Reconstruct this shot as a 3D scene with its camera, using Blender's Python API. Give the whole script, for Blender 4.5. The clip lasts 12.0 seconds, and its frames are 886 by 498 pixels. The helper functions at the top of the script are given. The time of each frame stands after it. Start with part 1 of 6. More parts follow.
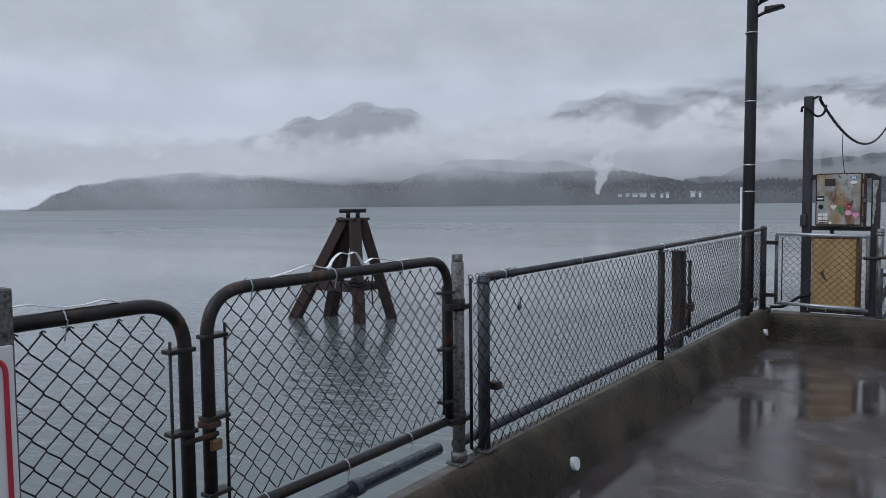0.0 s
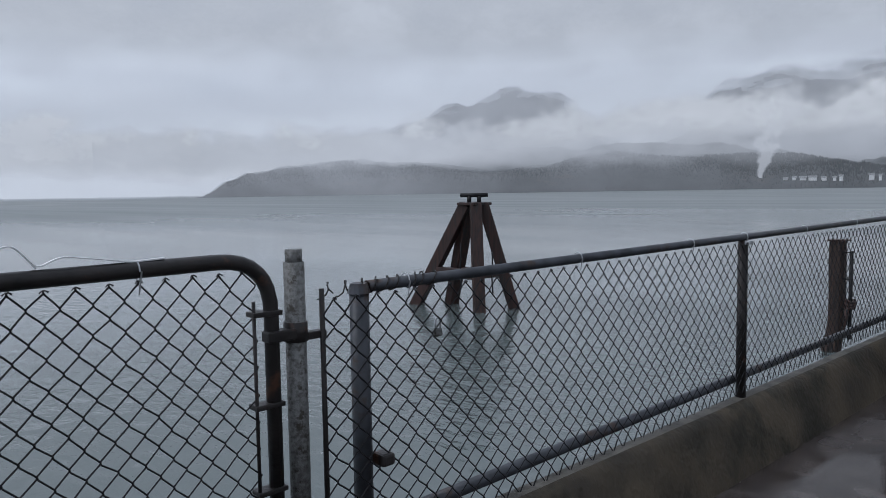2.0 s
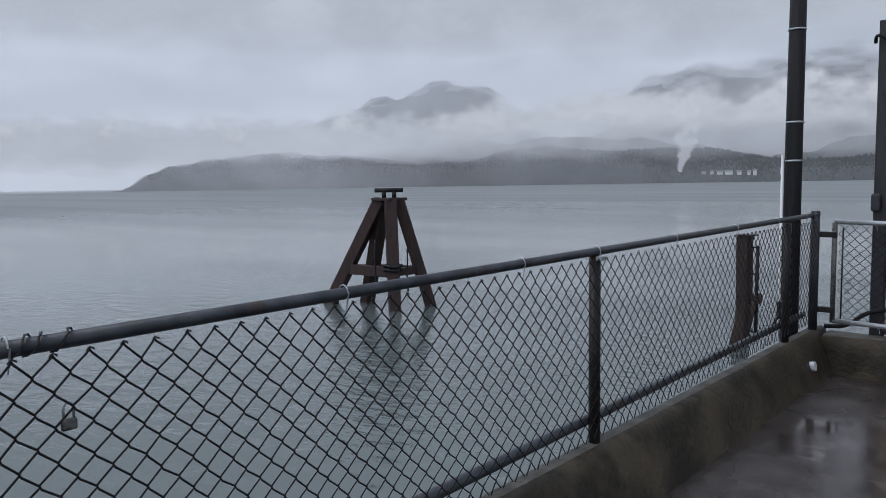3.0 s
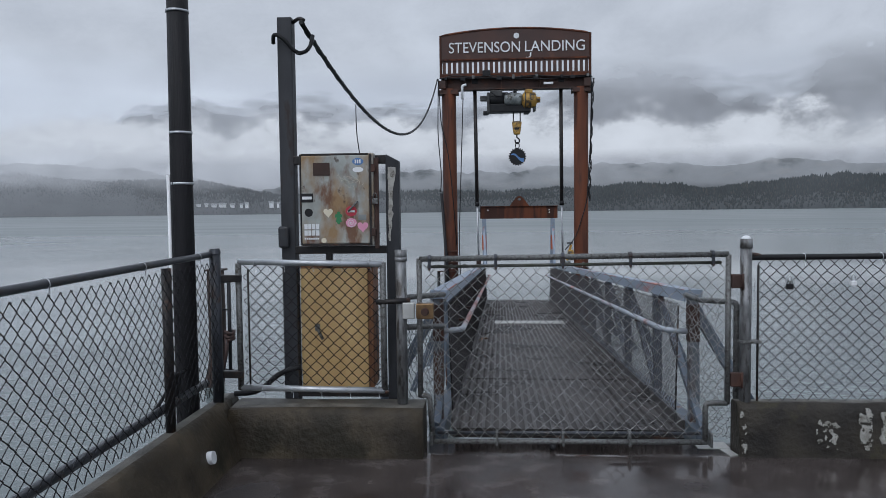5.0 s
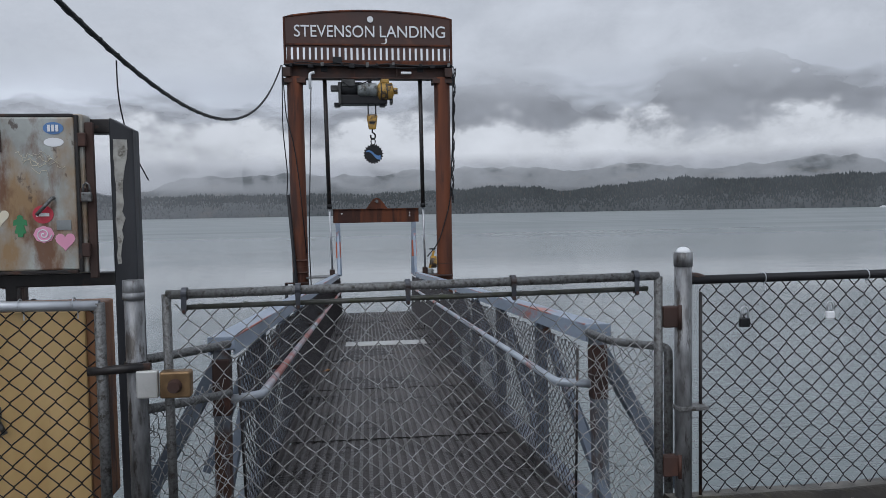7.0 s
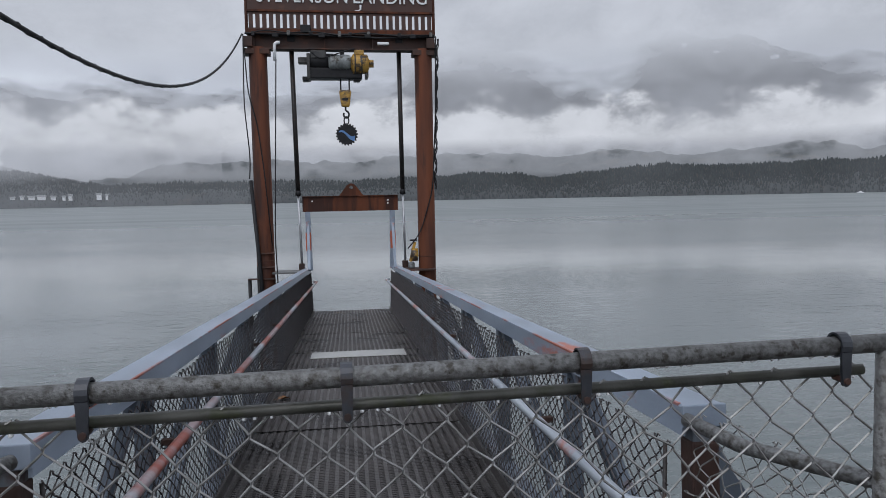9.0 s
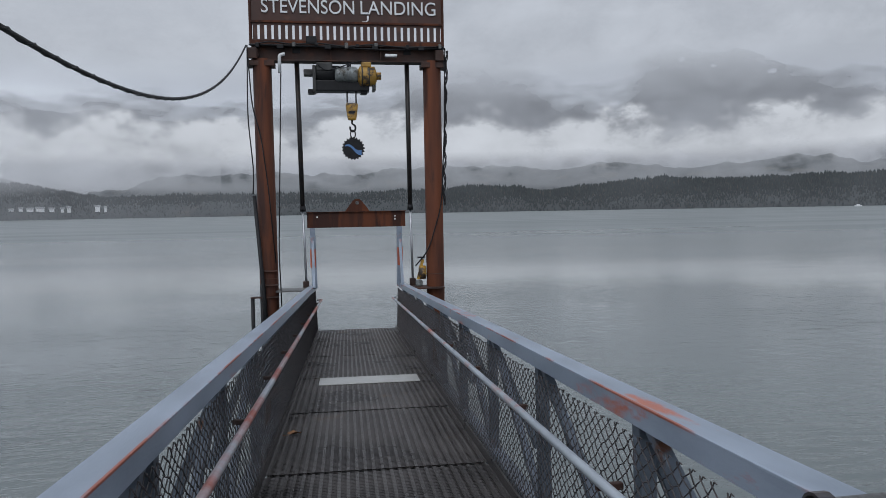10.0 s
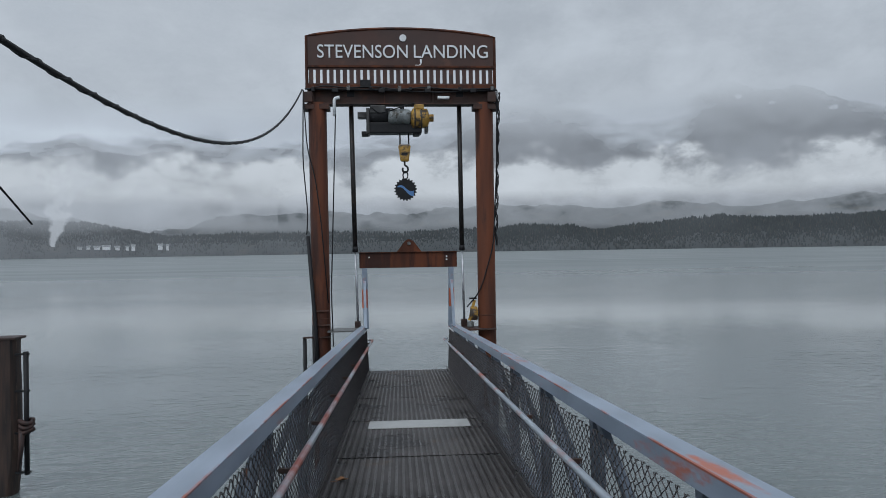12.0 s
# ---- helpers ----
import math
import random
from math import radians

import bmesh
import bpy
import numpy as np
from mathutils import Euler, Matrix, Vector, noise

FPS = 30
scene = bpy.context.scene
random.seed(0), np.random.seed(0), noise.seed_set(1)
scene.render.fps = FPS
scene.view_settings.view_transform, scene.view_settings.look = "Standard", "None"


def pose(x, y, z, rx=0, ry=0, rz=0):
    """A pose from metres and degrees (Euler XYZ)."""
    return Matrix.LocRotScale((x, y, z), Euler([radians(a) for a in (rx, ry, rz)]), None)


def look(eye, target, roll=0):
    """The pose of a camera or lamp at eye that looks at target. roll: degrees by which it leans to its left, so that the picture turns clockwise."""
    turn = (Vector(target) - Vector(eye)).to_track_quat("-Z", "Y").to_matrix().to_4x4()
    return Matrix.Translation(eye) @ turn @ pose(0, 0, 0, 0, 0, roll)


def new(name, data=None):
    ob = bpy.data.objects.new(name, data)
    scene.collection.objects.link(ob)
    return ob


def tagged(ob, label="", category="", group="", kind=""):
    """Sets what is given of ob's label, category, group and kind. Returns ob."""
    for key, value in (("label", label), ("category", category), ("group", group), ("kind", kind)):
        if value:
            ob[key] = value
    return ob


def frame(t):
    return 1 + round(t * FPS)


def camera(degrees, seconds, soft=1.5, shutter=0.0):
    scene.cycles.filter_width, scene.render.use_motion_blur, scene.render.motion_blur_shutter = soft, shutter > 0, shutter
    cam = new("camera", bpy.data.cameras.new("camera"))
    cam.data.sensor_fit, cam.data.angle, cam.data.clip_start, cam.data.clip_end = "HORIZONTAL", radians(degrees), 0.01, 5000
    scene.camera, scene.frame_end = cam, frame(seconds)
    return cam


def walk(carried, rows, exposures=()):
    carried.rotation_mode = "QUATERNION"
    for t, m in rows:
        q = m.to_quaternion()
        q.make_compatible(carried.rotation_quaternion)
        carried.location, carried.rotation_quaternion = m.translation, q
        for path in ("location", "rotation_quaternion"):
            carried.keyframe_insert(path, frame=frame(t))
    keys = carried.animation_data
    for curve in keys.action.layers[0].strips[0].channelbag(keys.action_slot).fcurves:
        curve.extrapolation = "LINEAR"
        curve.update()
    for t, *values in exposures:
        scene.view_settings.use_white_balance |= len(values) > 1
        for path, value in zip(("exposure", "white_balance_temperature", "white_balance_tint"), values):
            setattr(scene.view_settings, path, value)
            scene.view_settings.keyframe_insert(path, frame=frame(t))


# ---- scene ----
cam = camera(62.4, 12.0, soft=0.35)
PATH = [
    (0, (0.058, 0.969, 1.502), (-1.095, 2.599, 1.379), -0.6),
    (0.5, (0.01, 1.358, 1.489), (-1.317, 2.849, 1.365), -0.7),
    (1, (0.053, 1.766, 1.459), (-1.357, 3.179, 1.325), -0.7),
    (1.5, (-0.035, 2.153, 1.447), (-1.485, 3.523, 1.305), -1.0),
    (2, (-0.051, 2.626, 1.427), (-1.504, 3.992, 1.27), -0.9),
    (2.5, (-0.07, 3.11, 1.47), (-1.476, 4.523, 1.301), -1.0),
    (3, (-0.165, 3.594, 1.468), (-1.48, 5.09, 1.291), -0.9),
    (3.5, (-0.15, 4.083, 1.457), (-1.197, 5.778, 1.282), -1.1),
    (3.7, (-0.176, 4.273, 1.474), (-1.071, 6.054, 1.313), -0.8),
    (5.3, (-0.072, 5.755, 1.43), (-0.084, 7.752, 1.326), -0.8),
    (5.5, (-0.044, 5.92, 1.433), (-0.003, 7.918, 1.332), -0.9),
    (6, (0.069, 6.364, 1.407), (0.212, 8.356, 1.307), -1.0),
    (6.5, (0.132, 6.818, 1.429), (0.344, 8.804, 1.327), -1.0),
    (7, (0.158, 7.235, 1.417), (0.406, 9.217, 1.315), -1.0),
    (7.2, (0.204, 7.409, 1.398), (0.459, 9.39, 1.292), -1.0),
    (8.8, (0.359, 8.644, 1.408), (0.649, 10.619, 1.272), -1.2),
    (9, (0.35, 8.785, 1.433), (0.646, 10.758, 1.293), -1.1),
    (9.5, (0.261, 9.082, 1.475), (0.56, 11.054, 1.338), -0.9),
    (10, (0.222, 9.239, 1.501), (0.523, 11.213, 1.395), -1.0),
    (10.5, (0.249, 9.322, 1.542), (0.556, 11.297, 1.475), -1.0),
    (11, (0.27, 9.348, 1.542), (0.583, 11.323, 1.502), -1.0),
    (11.5, (0.26, 9.33, 1.544), (0.51, 11.315, 1.531), -0.8),
    (12, (0.246, 9.321, 1.536), (0.407, 11.314, 1.538), -0.9),
]
walk(cam, [(t, look(eye, target, roll)) for t, eye, target, roll in PATH],
     [(0.0, 0.10, 6220, 11), (3.5, 0.11, 6230, 11), (5.5, 0.30, 6260, 10), (9.0, 0.27, 6480, 12), (10.5, 0.11, 6420, 9), (12.0, 0.12, 6300, 7)])

# ---- world and light ----
WATER_Z = -3.3
world = bpy.data.worlds.new("overcast_sky")
scene.world = world
world.use_nodes = True
wn, wl = world.node_tree.nodes, world.node_tree.links
wn.clear()
w_out = wn.new("ShaderNodeOutputWorld")
w_bg = wn.new("ShaderNodeBackground")
w_sky = wn.new("ShaderNodeTexSky")
w_sky.sky_type, w_sky.sun_disc = "NISHITA", False
w_sky.sun_elevation, w_sky.sun_rotation = radians(40), radians(200)
w_dim = wn.new("ShaderNodeVectorMath")
w_dim.operation = "SCALE"
w_dim.inputs["Scale"].default_value = 0.1
w_tc = wn.new("ShaderNodeTexCoord")
w_map = wn.new("ShaderNodeMapping")
w_map.inputs["Scale"].default_value = (1.15, 1.15, 9.0)
w_map.inputs["Rotation"].default_value = (0.05, -0.04, 0.0)
w_noise = wn.new("ShaderNodeTexNoise")
w_noise.inputs["Scale"].default_value = 1.35
w_noise.inputs["Detail"].default_value = 7.0
w_noise.inputs["Roughness"].default_value = 0.5
w_noise.inputs["Distortion"].default_value = 0.45
w_ramp = wn.new("ShaderNodeValToRGB")
w_ramp.color_ramp.elements[0].position, w_ramp.color_ramp.elements[0].color = 0.30, (0.345, 0.378, 0.44, 1)
w_ramp.color_ramp.elements[1].position, w_ramp.color_ramp.elements[1].color = 0.66, (0.60, 0.65, 0.73, 1)
w_mix = wn.new("ShaderNodeMixRGB")
w_mix.inputs["Fac"].default_value = 0.94
w_bg.inputs["Strength"].default_value = 1.0
wl.new(w_sky.outputs["Color"], w_dim.inputs[0])
wl.new(w_tc.outputs["Generated"], w_map.inputs["Vector"])
wl.new(w_map.outputs["Vector"], w_noise.inputs["Vector"])
wl.new(w_noise.outputs["Fac"], w_ramp.inputs["Fac"])
wl.new(w_dim.outputs[0], w_mix.inputs["Color1"])
wl.new(w_ramp.outputs["Color"], w_mix.inputs["Color2"])
# an overcast sky is brighter overhead and on the sun's side
w_lift = wn.new("ShaderNodeVectorMath")
w_lift.operation = "DOT_PRODUCT"
w_lift.inputs[1].default_value = (-0.46, -0.14, 0.50)
w_gain = wn.new("ShaderNodeMath")
w_gain.inputs[1].default_value = 0.99
w_scale = wn.new("ShaderNodeVectorMath")
w_scale.operation = "SCALE"
wl.new(w_tc.outputs["Generated"], w_lift.inputs[0])
wl.new(w_lift.outputs["Value"], w_gain.inputs[0])
wl.new(w_mix.outputs["Color"], w_scale.inputs[0])
wl.new(w_gain.outputs[0], w_scale.inputs["Scale"])
wl.new(w_scale.outputs[0], w_bg.inputs["Color"])
wl.new(w_bg.outputs["Background"], w_out.inputs["Surface"])

sun = new("sun", bpy.data.lights.new("sun", "SUN"))
sun.data.energy, sun.data.angle, sun.data.color = 0.6, radians(40), (1.0, 0.98, 0.95)
sun.matrix_world = look((0, 0, 60), (18, 50, 0))


# ---- materials ----
def ramp_node(nodes, stops):
    r = nodes.new("ShaderNodeValToRGB")
    while len(r.color_ramp.elements) < len(stops):
        r.color_ramp.elements.new(0.5)
    for e, (p, c) in zip(r.color_ramp.elements, stops):
        e.position, e.color = p, (*c, 1) if len(c) == 3 else c
    return r


def mat(name, base, alt=None, rough=0.5, metal=0.0, scale=4.0, stain=None, stain_at=0.6, stain_scale=1.5,
        bump=0.15, bump_scale=60.0, rough_var=0.15, spec=0.5, stretch=(1, 1, 1)):
    """A painted, metal or mineral surface: two-tone grain, stains with an outline of their own, fine relief."""
    m = bpy.data.materials.new(name)
    m.use_nodes = True
    n, l = m.node_tree.nodes, m.node_tree.links
    b = n["Principled BSDF"]
    tc, mp = n.new("ShaderNodeTexCoord"), n.new("ShaderNodeMapping")
    mp.inputs["Scale"].default_value = stretch
    l.new(tc.outputs["Object"], mp.inputs["Vector"])
    a = n.new("ShaderNodeTexNoise")
    a.inputs["Scale"].default_value, a.inputs["Detail"].default_value = scale, 6
    l.new(mp.outputs["Vector"], a.inputs["Vector"])
    alt = alt or tuple(c * 0.65 for c in base)
    r = ramp_node(n, [(0.32, alt), (0.62, base)])
    l.new(a.outputs["Fac"], r.inputs["Fac"])
    colour = r.outputs["Color"]
    if stain:
        s = n.new("ShaderNodeTexNoise")
        s.inputs["Scale"].default_value, s.inputs["Detail"].default_value = stain_scale, 8
        s.inputs["Roughness"].default_value = 0.65
        l.new(mp.outputs["Vector"], s.inputs["Vector"])
        k = ramp_node(n, [(stain_at - 0.04, (0, 0, 0)), (stain_at + 0.05, (1, 1, 1))])
        l.new(s.outputs["Fac"], k.inputs["Fac"])
        mx = n.new("ShaderNodeMixRGB")
        mx.inputs["Color2"].default_value = (*stain, 1)
        l.new(k.outputs["Color"], mx.inputs["Fac"])
        l.new(colour, mx.inputs["Color1"])
        colour = mx.outputs["Color"]
    l.new(colour, b.inputs["Base Color"])
    mr = n.new("ShaderNodeMapRange")
    mr.inputs["To Min"].default_value, mr.inputs["To Max"].default_value = max(0.03, rough - rough_var), min(1, rough + rough_var)
    l.new(a.outputs["Fac"], mr.inputs["Value"])
    l.new(mr.outputs["Result"], b.inputs["Roughness"])
    b.inputs["Metallic"].default_value = metal
    b.inputs["Specular IOR Level"].default_value = spec
    f = n.new("ShaderNodeTexNoise")
    f.inputs["Scale"].default_value, f.inputs["Detail"].default_value = bump_scale, 4
    l.new(mp.outputs["Vector"], f.inputs["Vector"])
    bp = n.new("ShaderNodeBump")
    bp.inputs["Strength"].default_value, bp.inputs["Distance"].default_value = bump, 0.01
    l.new(f.outputs["Fac"], bp.inputs["Height"])
    l.new(bp.outputs["Normal"], b.inputs["Normal"])
    return m


M_GALV = mat("galvanised_steel", (0.185, 0.188, 0.186), (0.075, 0.073, 0.068), 0.5, 0.35, 85, (0.045, 0.040, 0.032), 0.575, 40, 0.35, 180)
M_GALV_POST = mat("streaked_galvanised_pipe", (0.25, 0.255, 0.26), (0.10, 0.10, 0.10), 0.42, 0.35, 22, (0.05, 0.044, 0.038), 0.56, 13, 0.2, 120, stretch=(1.6, 1.6, 0.45))
M_GALV_CLEAN = mat("bright_galvanised_steel", (0.52, 0.54, 0.56), (0.36, 0.37, 0.39), 0.35, 0.6, 9, bump=0.08)
M_DARK = mat("weathered_black_pipe", (0.028, 0.024, 0.023), (0.013, 0.012, 0.012), 0.42, 0.1, 12, (0.075, 0.038, 0.026), 0.61, 9, 0.2, spec=0.35)
M_WIRE_DARK = mat("old_dark_wire", (0.015, 0.015, 0.017), (0.008, 0.008, 0.009), 0.65, 0.0, 20, bump=0.0, spec=0.25)
M_WIRE = mat("galvanised_wire", (0.35, 0.35, 0.345), (0.13, 0.125, 0.115), 0.4, 0.4, 20, bump=0.0)
M_WIRE_BROWN = mat("rusted_brown_wire", (0.085, 0.075, 0.075), (0.018, 0.016, 0.017), 0.6, 0.1, 20, bump=0.0, spec=0.4)
M_RAIL = mat("grey_pipe", (0.066, 0.071, 0.083), (0.030, 0.033, 0.039), 0.4, 0.3, 10, (0.05, 0.035, 0.03), 0.6, 8, 0.12)
M_RUST = mat("rusted_steel", (0.128, 0.042, 0.020), (0.052, 0.020, 0.013), 0.75, 0.0, 2.5, (0.045, 0.020, 0.015), 0.54, 2.2, 0.3, 40, stretch=(1.6, 1.6, 0.18), spec=0.25)
M_RUST_DARK = mat("dark_rusted_steel", (0.058, 0.026, 0.018), (0.026, 0.015, 0.012), 0.7, 0.0, 3, (0.10, 0.038, 0.022), 0.62, 3, 0.25, 40)
M_SIGN = mat("brown_sign_steel", (0.072, 0.034, 0.026), (0.050, 0.025, 0.020), 0.65, 0.0, 2.5, (0.10, 0.045, 0.03), 0.64, 1.8, 0.15, 40)
M_WHITE = mat("white_enamel", (0.80, 0.81, 0.82), (0.7, 0.71, 0.72), 0.35, 0, 6, bump=0.03)
M_BLUE = mat("worn_blue_grey_paint", (0.285, 0.335, 0.405), (0.18, 0.22, 0.275), 0.38, 0.0, 3.5, (0.42, 0.115, 0.06), 0.645, 2.6, 0.1, 60, stretch=(1.6, 0.45, 1.6))
# darker tone of the blue, with rust spots, for members below the handrail
M_BLUE_DARK = mat("dark_blue_grey_paint", (0.135, 0.165, 0.205), (0.065, 0.08, 0.10), 0.5, 0.0, 4, (0.13, 0.055, 0.03), 0.63, 4, 0.2, 60)
M_ORANGE = mat("orange_red_primer", (0.50, 0.12, 0.05), (0.36, 0.10, 0.06), 0.5, 0, 5, (0.35, 0.4, 0.46), 0.62, 4)
M_GRATE = mat("wet_steel_grating", (0.078, 0.070, 0.066), (0.026, 0.023, 0.022), 0.30, 0.35, 1.3, (0.10, 0.07, 0.045), 0.66, 1.2, 0.2, 80)
M_PLATE = mat("bare_aluminium_plate", (0.52, 0.52, 0.50), (0.40, 0.40, 0.38), 0.45, 0.3, 5, (0.25, 0.22, 0.18), 0.66, 5)
M_YELLOW = mat("yellow_paint", (0.47, 0.27, 0.045), (0.27, 0.15, 0.03), 0.45, 0, 8, (0.06, 0.043, 0.03), 0.53, 7)
M_BLACK = mat("black_rubber", (0.014, 0.014, 0.016), (0.007, 0.007, 0.008), 0.5, 0, 12, bump=0.1, spec=0.3)
M_GREYM = mat("grey_motor_casting", (0.30, 0.32, 0.32), (0.14, 0.15, 0.15), 0.45, 0.2, 8, (0.06, 0.055, 0.045), 0.55, 7)
M_CREO = mat("creosoted_timber", (0.052, 0.023, 0.018), (0.014, 0.008, 0.007), 0.6, 0, 3.0, (0.02, 0.018, 0.018), 0.58, 2, 0.5, 25, stretch=(4, 4, 0.4))
M_PILE = mat("weathered_timber_pile", (0.050, 0.029, 0.022), (0.013, 0.009, 0.008), 0.7, 0, 3.5, (0.13, 0.085, 0.055), 0.66, 2, 0.6, 22, stretch=(4, 4, 0.35))
M_POLE = mat("tarred_timber_pole", (0.019, 0.018, 0.020), (0.009, 0.009, 0.010), 0.55, 0, 3, (0.05, 0.04, 0.033), 0.62, 2, 0.5, 30, stretch=(5, 5, 0.3), spec=0.22)
M_CURB = mat("mossy_wet_concrete", (0.074, 0.058, 0.038), (0.024, 0.019, 0.013), 0.62, 0, 3.0, (0.021, 0.018, 0.011), 0.53, 1.6, 1.0, 28, spec=0.3)
M_CABINET = mat("mustard_painted_cabinet", (0.58, 0.40, 0.185), (0.44, 0.28, 0.11), 0.5, 0, 3, (0.30, 0.15, 0.055), 0.64, 3.5, 0.1, stretch=(1.5, 1, 0.5))
M_CABINET_EDGE = mat("rust_orange_cabinet_side", (0.25, 0.115, 0.05), (0.12, 0.05, 0.025), 0.6, 0, 6, (0.05, 0.028, 0.02), 0.58, 5, 0.3, stretch=(2, 2, 0.4))
M_FRAME = mat("grey_steel_frame", (0.048, 0.050, 0.056), (0.018, 0.019, 0.022), 0.5, 0.1, 5, (0.03, 0.02, 0.016), 0.60, 5, spec=0.35, stretch=(1, 1, 0.3))
M_PIPE = mat("wet_grey_blue_conduit", (0.070, 0.088, 0.105), (0.032, 0.04, 0.05), 0.25, 0.1, 6, bump=0.05)
M_CABLE = mat("black_cable", (0.011, 0.011, 0.012), (0.006, 0.006, 0.007), 0.5, 0, 30, bump=0.05, spec=0.25)
M_RED = mat("red_sticker", (0.50, 0.035, 0.06), (0.42, 0.03, 0.05), 0.4, bump=0.0)
M_GREEN = mat("green_sticker", (0.03, 0.22, 0.08), (0.03, 0.18, 0.07), 0.4, bump=0.0)
M_PINK = mat("pink_sticker", (0.72, 0.32, 0.46), (0.65, 0.28, 0.4), 0.4, bump=0.0)
M_STICKBLUE = mat("blue_sticker", (0.09, 0.2, 0.42), (0.08, 0.18, 0.38), 0.4, bump=0.0)
M_CREAM = mat("cream_sticker", (0.72, 0.66, 0.52), (0.66, 0.6, 0.46), 0.45, bump=0.0)
M_BRASS = mat("tarnished_brass", (0.24, 0.15, 0.075), (0.13, 0.08, 0.04), 0.4, 0.6, 20, bump=0.05)


def deck_material():
    """Wet pier concrete: dark, with smooth puddles between rough dry-looking patches."""
    m = bpy.data.materials.new("wet_pier_concrete")
    m.use_nodes = True
    n, l = m.node_tree.nodes, m.node_tree.links
    b = n["Principled BSDF"]
    tc = n.new("ShaderNodeTexCoord")
    big, mid, fine = (n.new("ShaderNodeTexNoise") for _ in range(3))
    for node, s, d in ((big, 1.1, 7), (mid, 4.5, 13), (fine, 130, 3)):
        node.inputs["Scale"].default_value, node.inputs["Detail"].default_value = s, d
        l.new(tc.outputs["Object"], node.inputs["Vector"])
    col = ramp_node(n, [(0.3, (0.028, 0.022, 0.020)), (0.55, (0.062, 0.051, 0.047)), (0.75, (0.11, 0.096, 0.09))])
    l.new(mid.outputs["Fac"], col.inputs["Fac"])
    wet = ramp_node(n, [(0.43, (0.02, 0.02, 0.02)), (0.52, (0.10, 0.10, 0.10)), (0.62, (0.34, 0.34, 0.34))])
    l.new(big.outputs["Fac"], wet.inputs["Fac"])
    l.new(col.outputs["Color"], b.inputs["Base Color"])
    l.new(wet.outputs["Color"], b.inputs["Roughness"])
    bp = n.new("ShaderNodeBump")
    bp.inputs["Distance"].default_value = 0.009
    l.new(wet.outputs["Color"], bp.inputs["Strength"])
    l.new(fine.outputs["Fac"], bp.inputs["Height"])
    # trowel marks and pitting show where the film of water is thin
    pit, rough = n.new("ShaderNodeTexNoise"), n.new("ShaderNodeBump")
    pit.inputs["Scale"].default_value, pit.inputs["Detail"].default_value, pit.inputs["Roughness"].default_value = 24, 8, 0.7
    l.new(tc.outputs["Object"], pit.inputs["Vector"])
    rough.inputs["Distance"].default_value = 0.010
    l.new(wet.outputs["Color"], rough.inputs["Strength"])
    l.new(pit.outputs["Fac"], rough.inputs["Height"])
    l.new(bp.outputs["Normal"], rough.inputs["Normal"])
    l.new(rough.outputs["Normal"], b.inputs["Normal"])
    return m


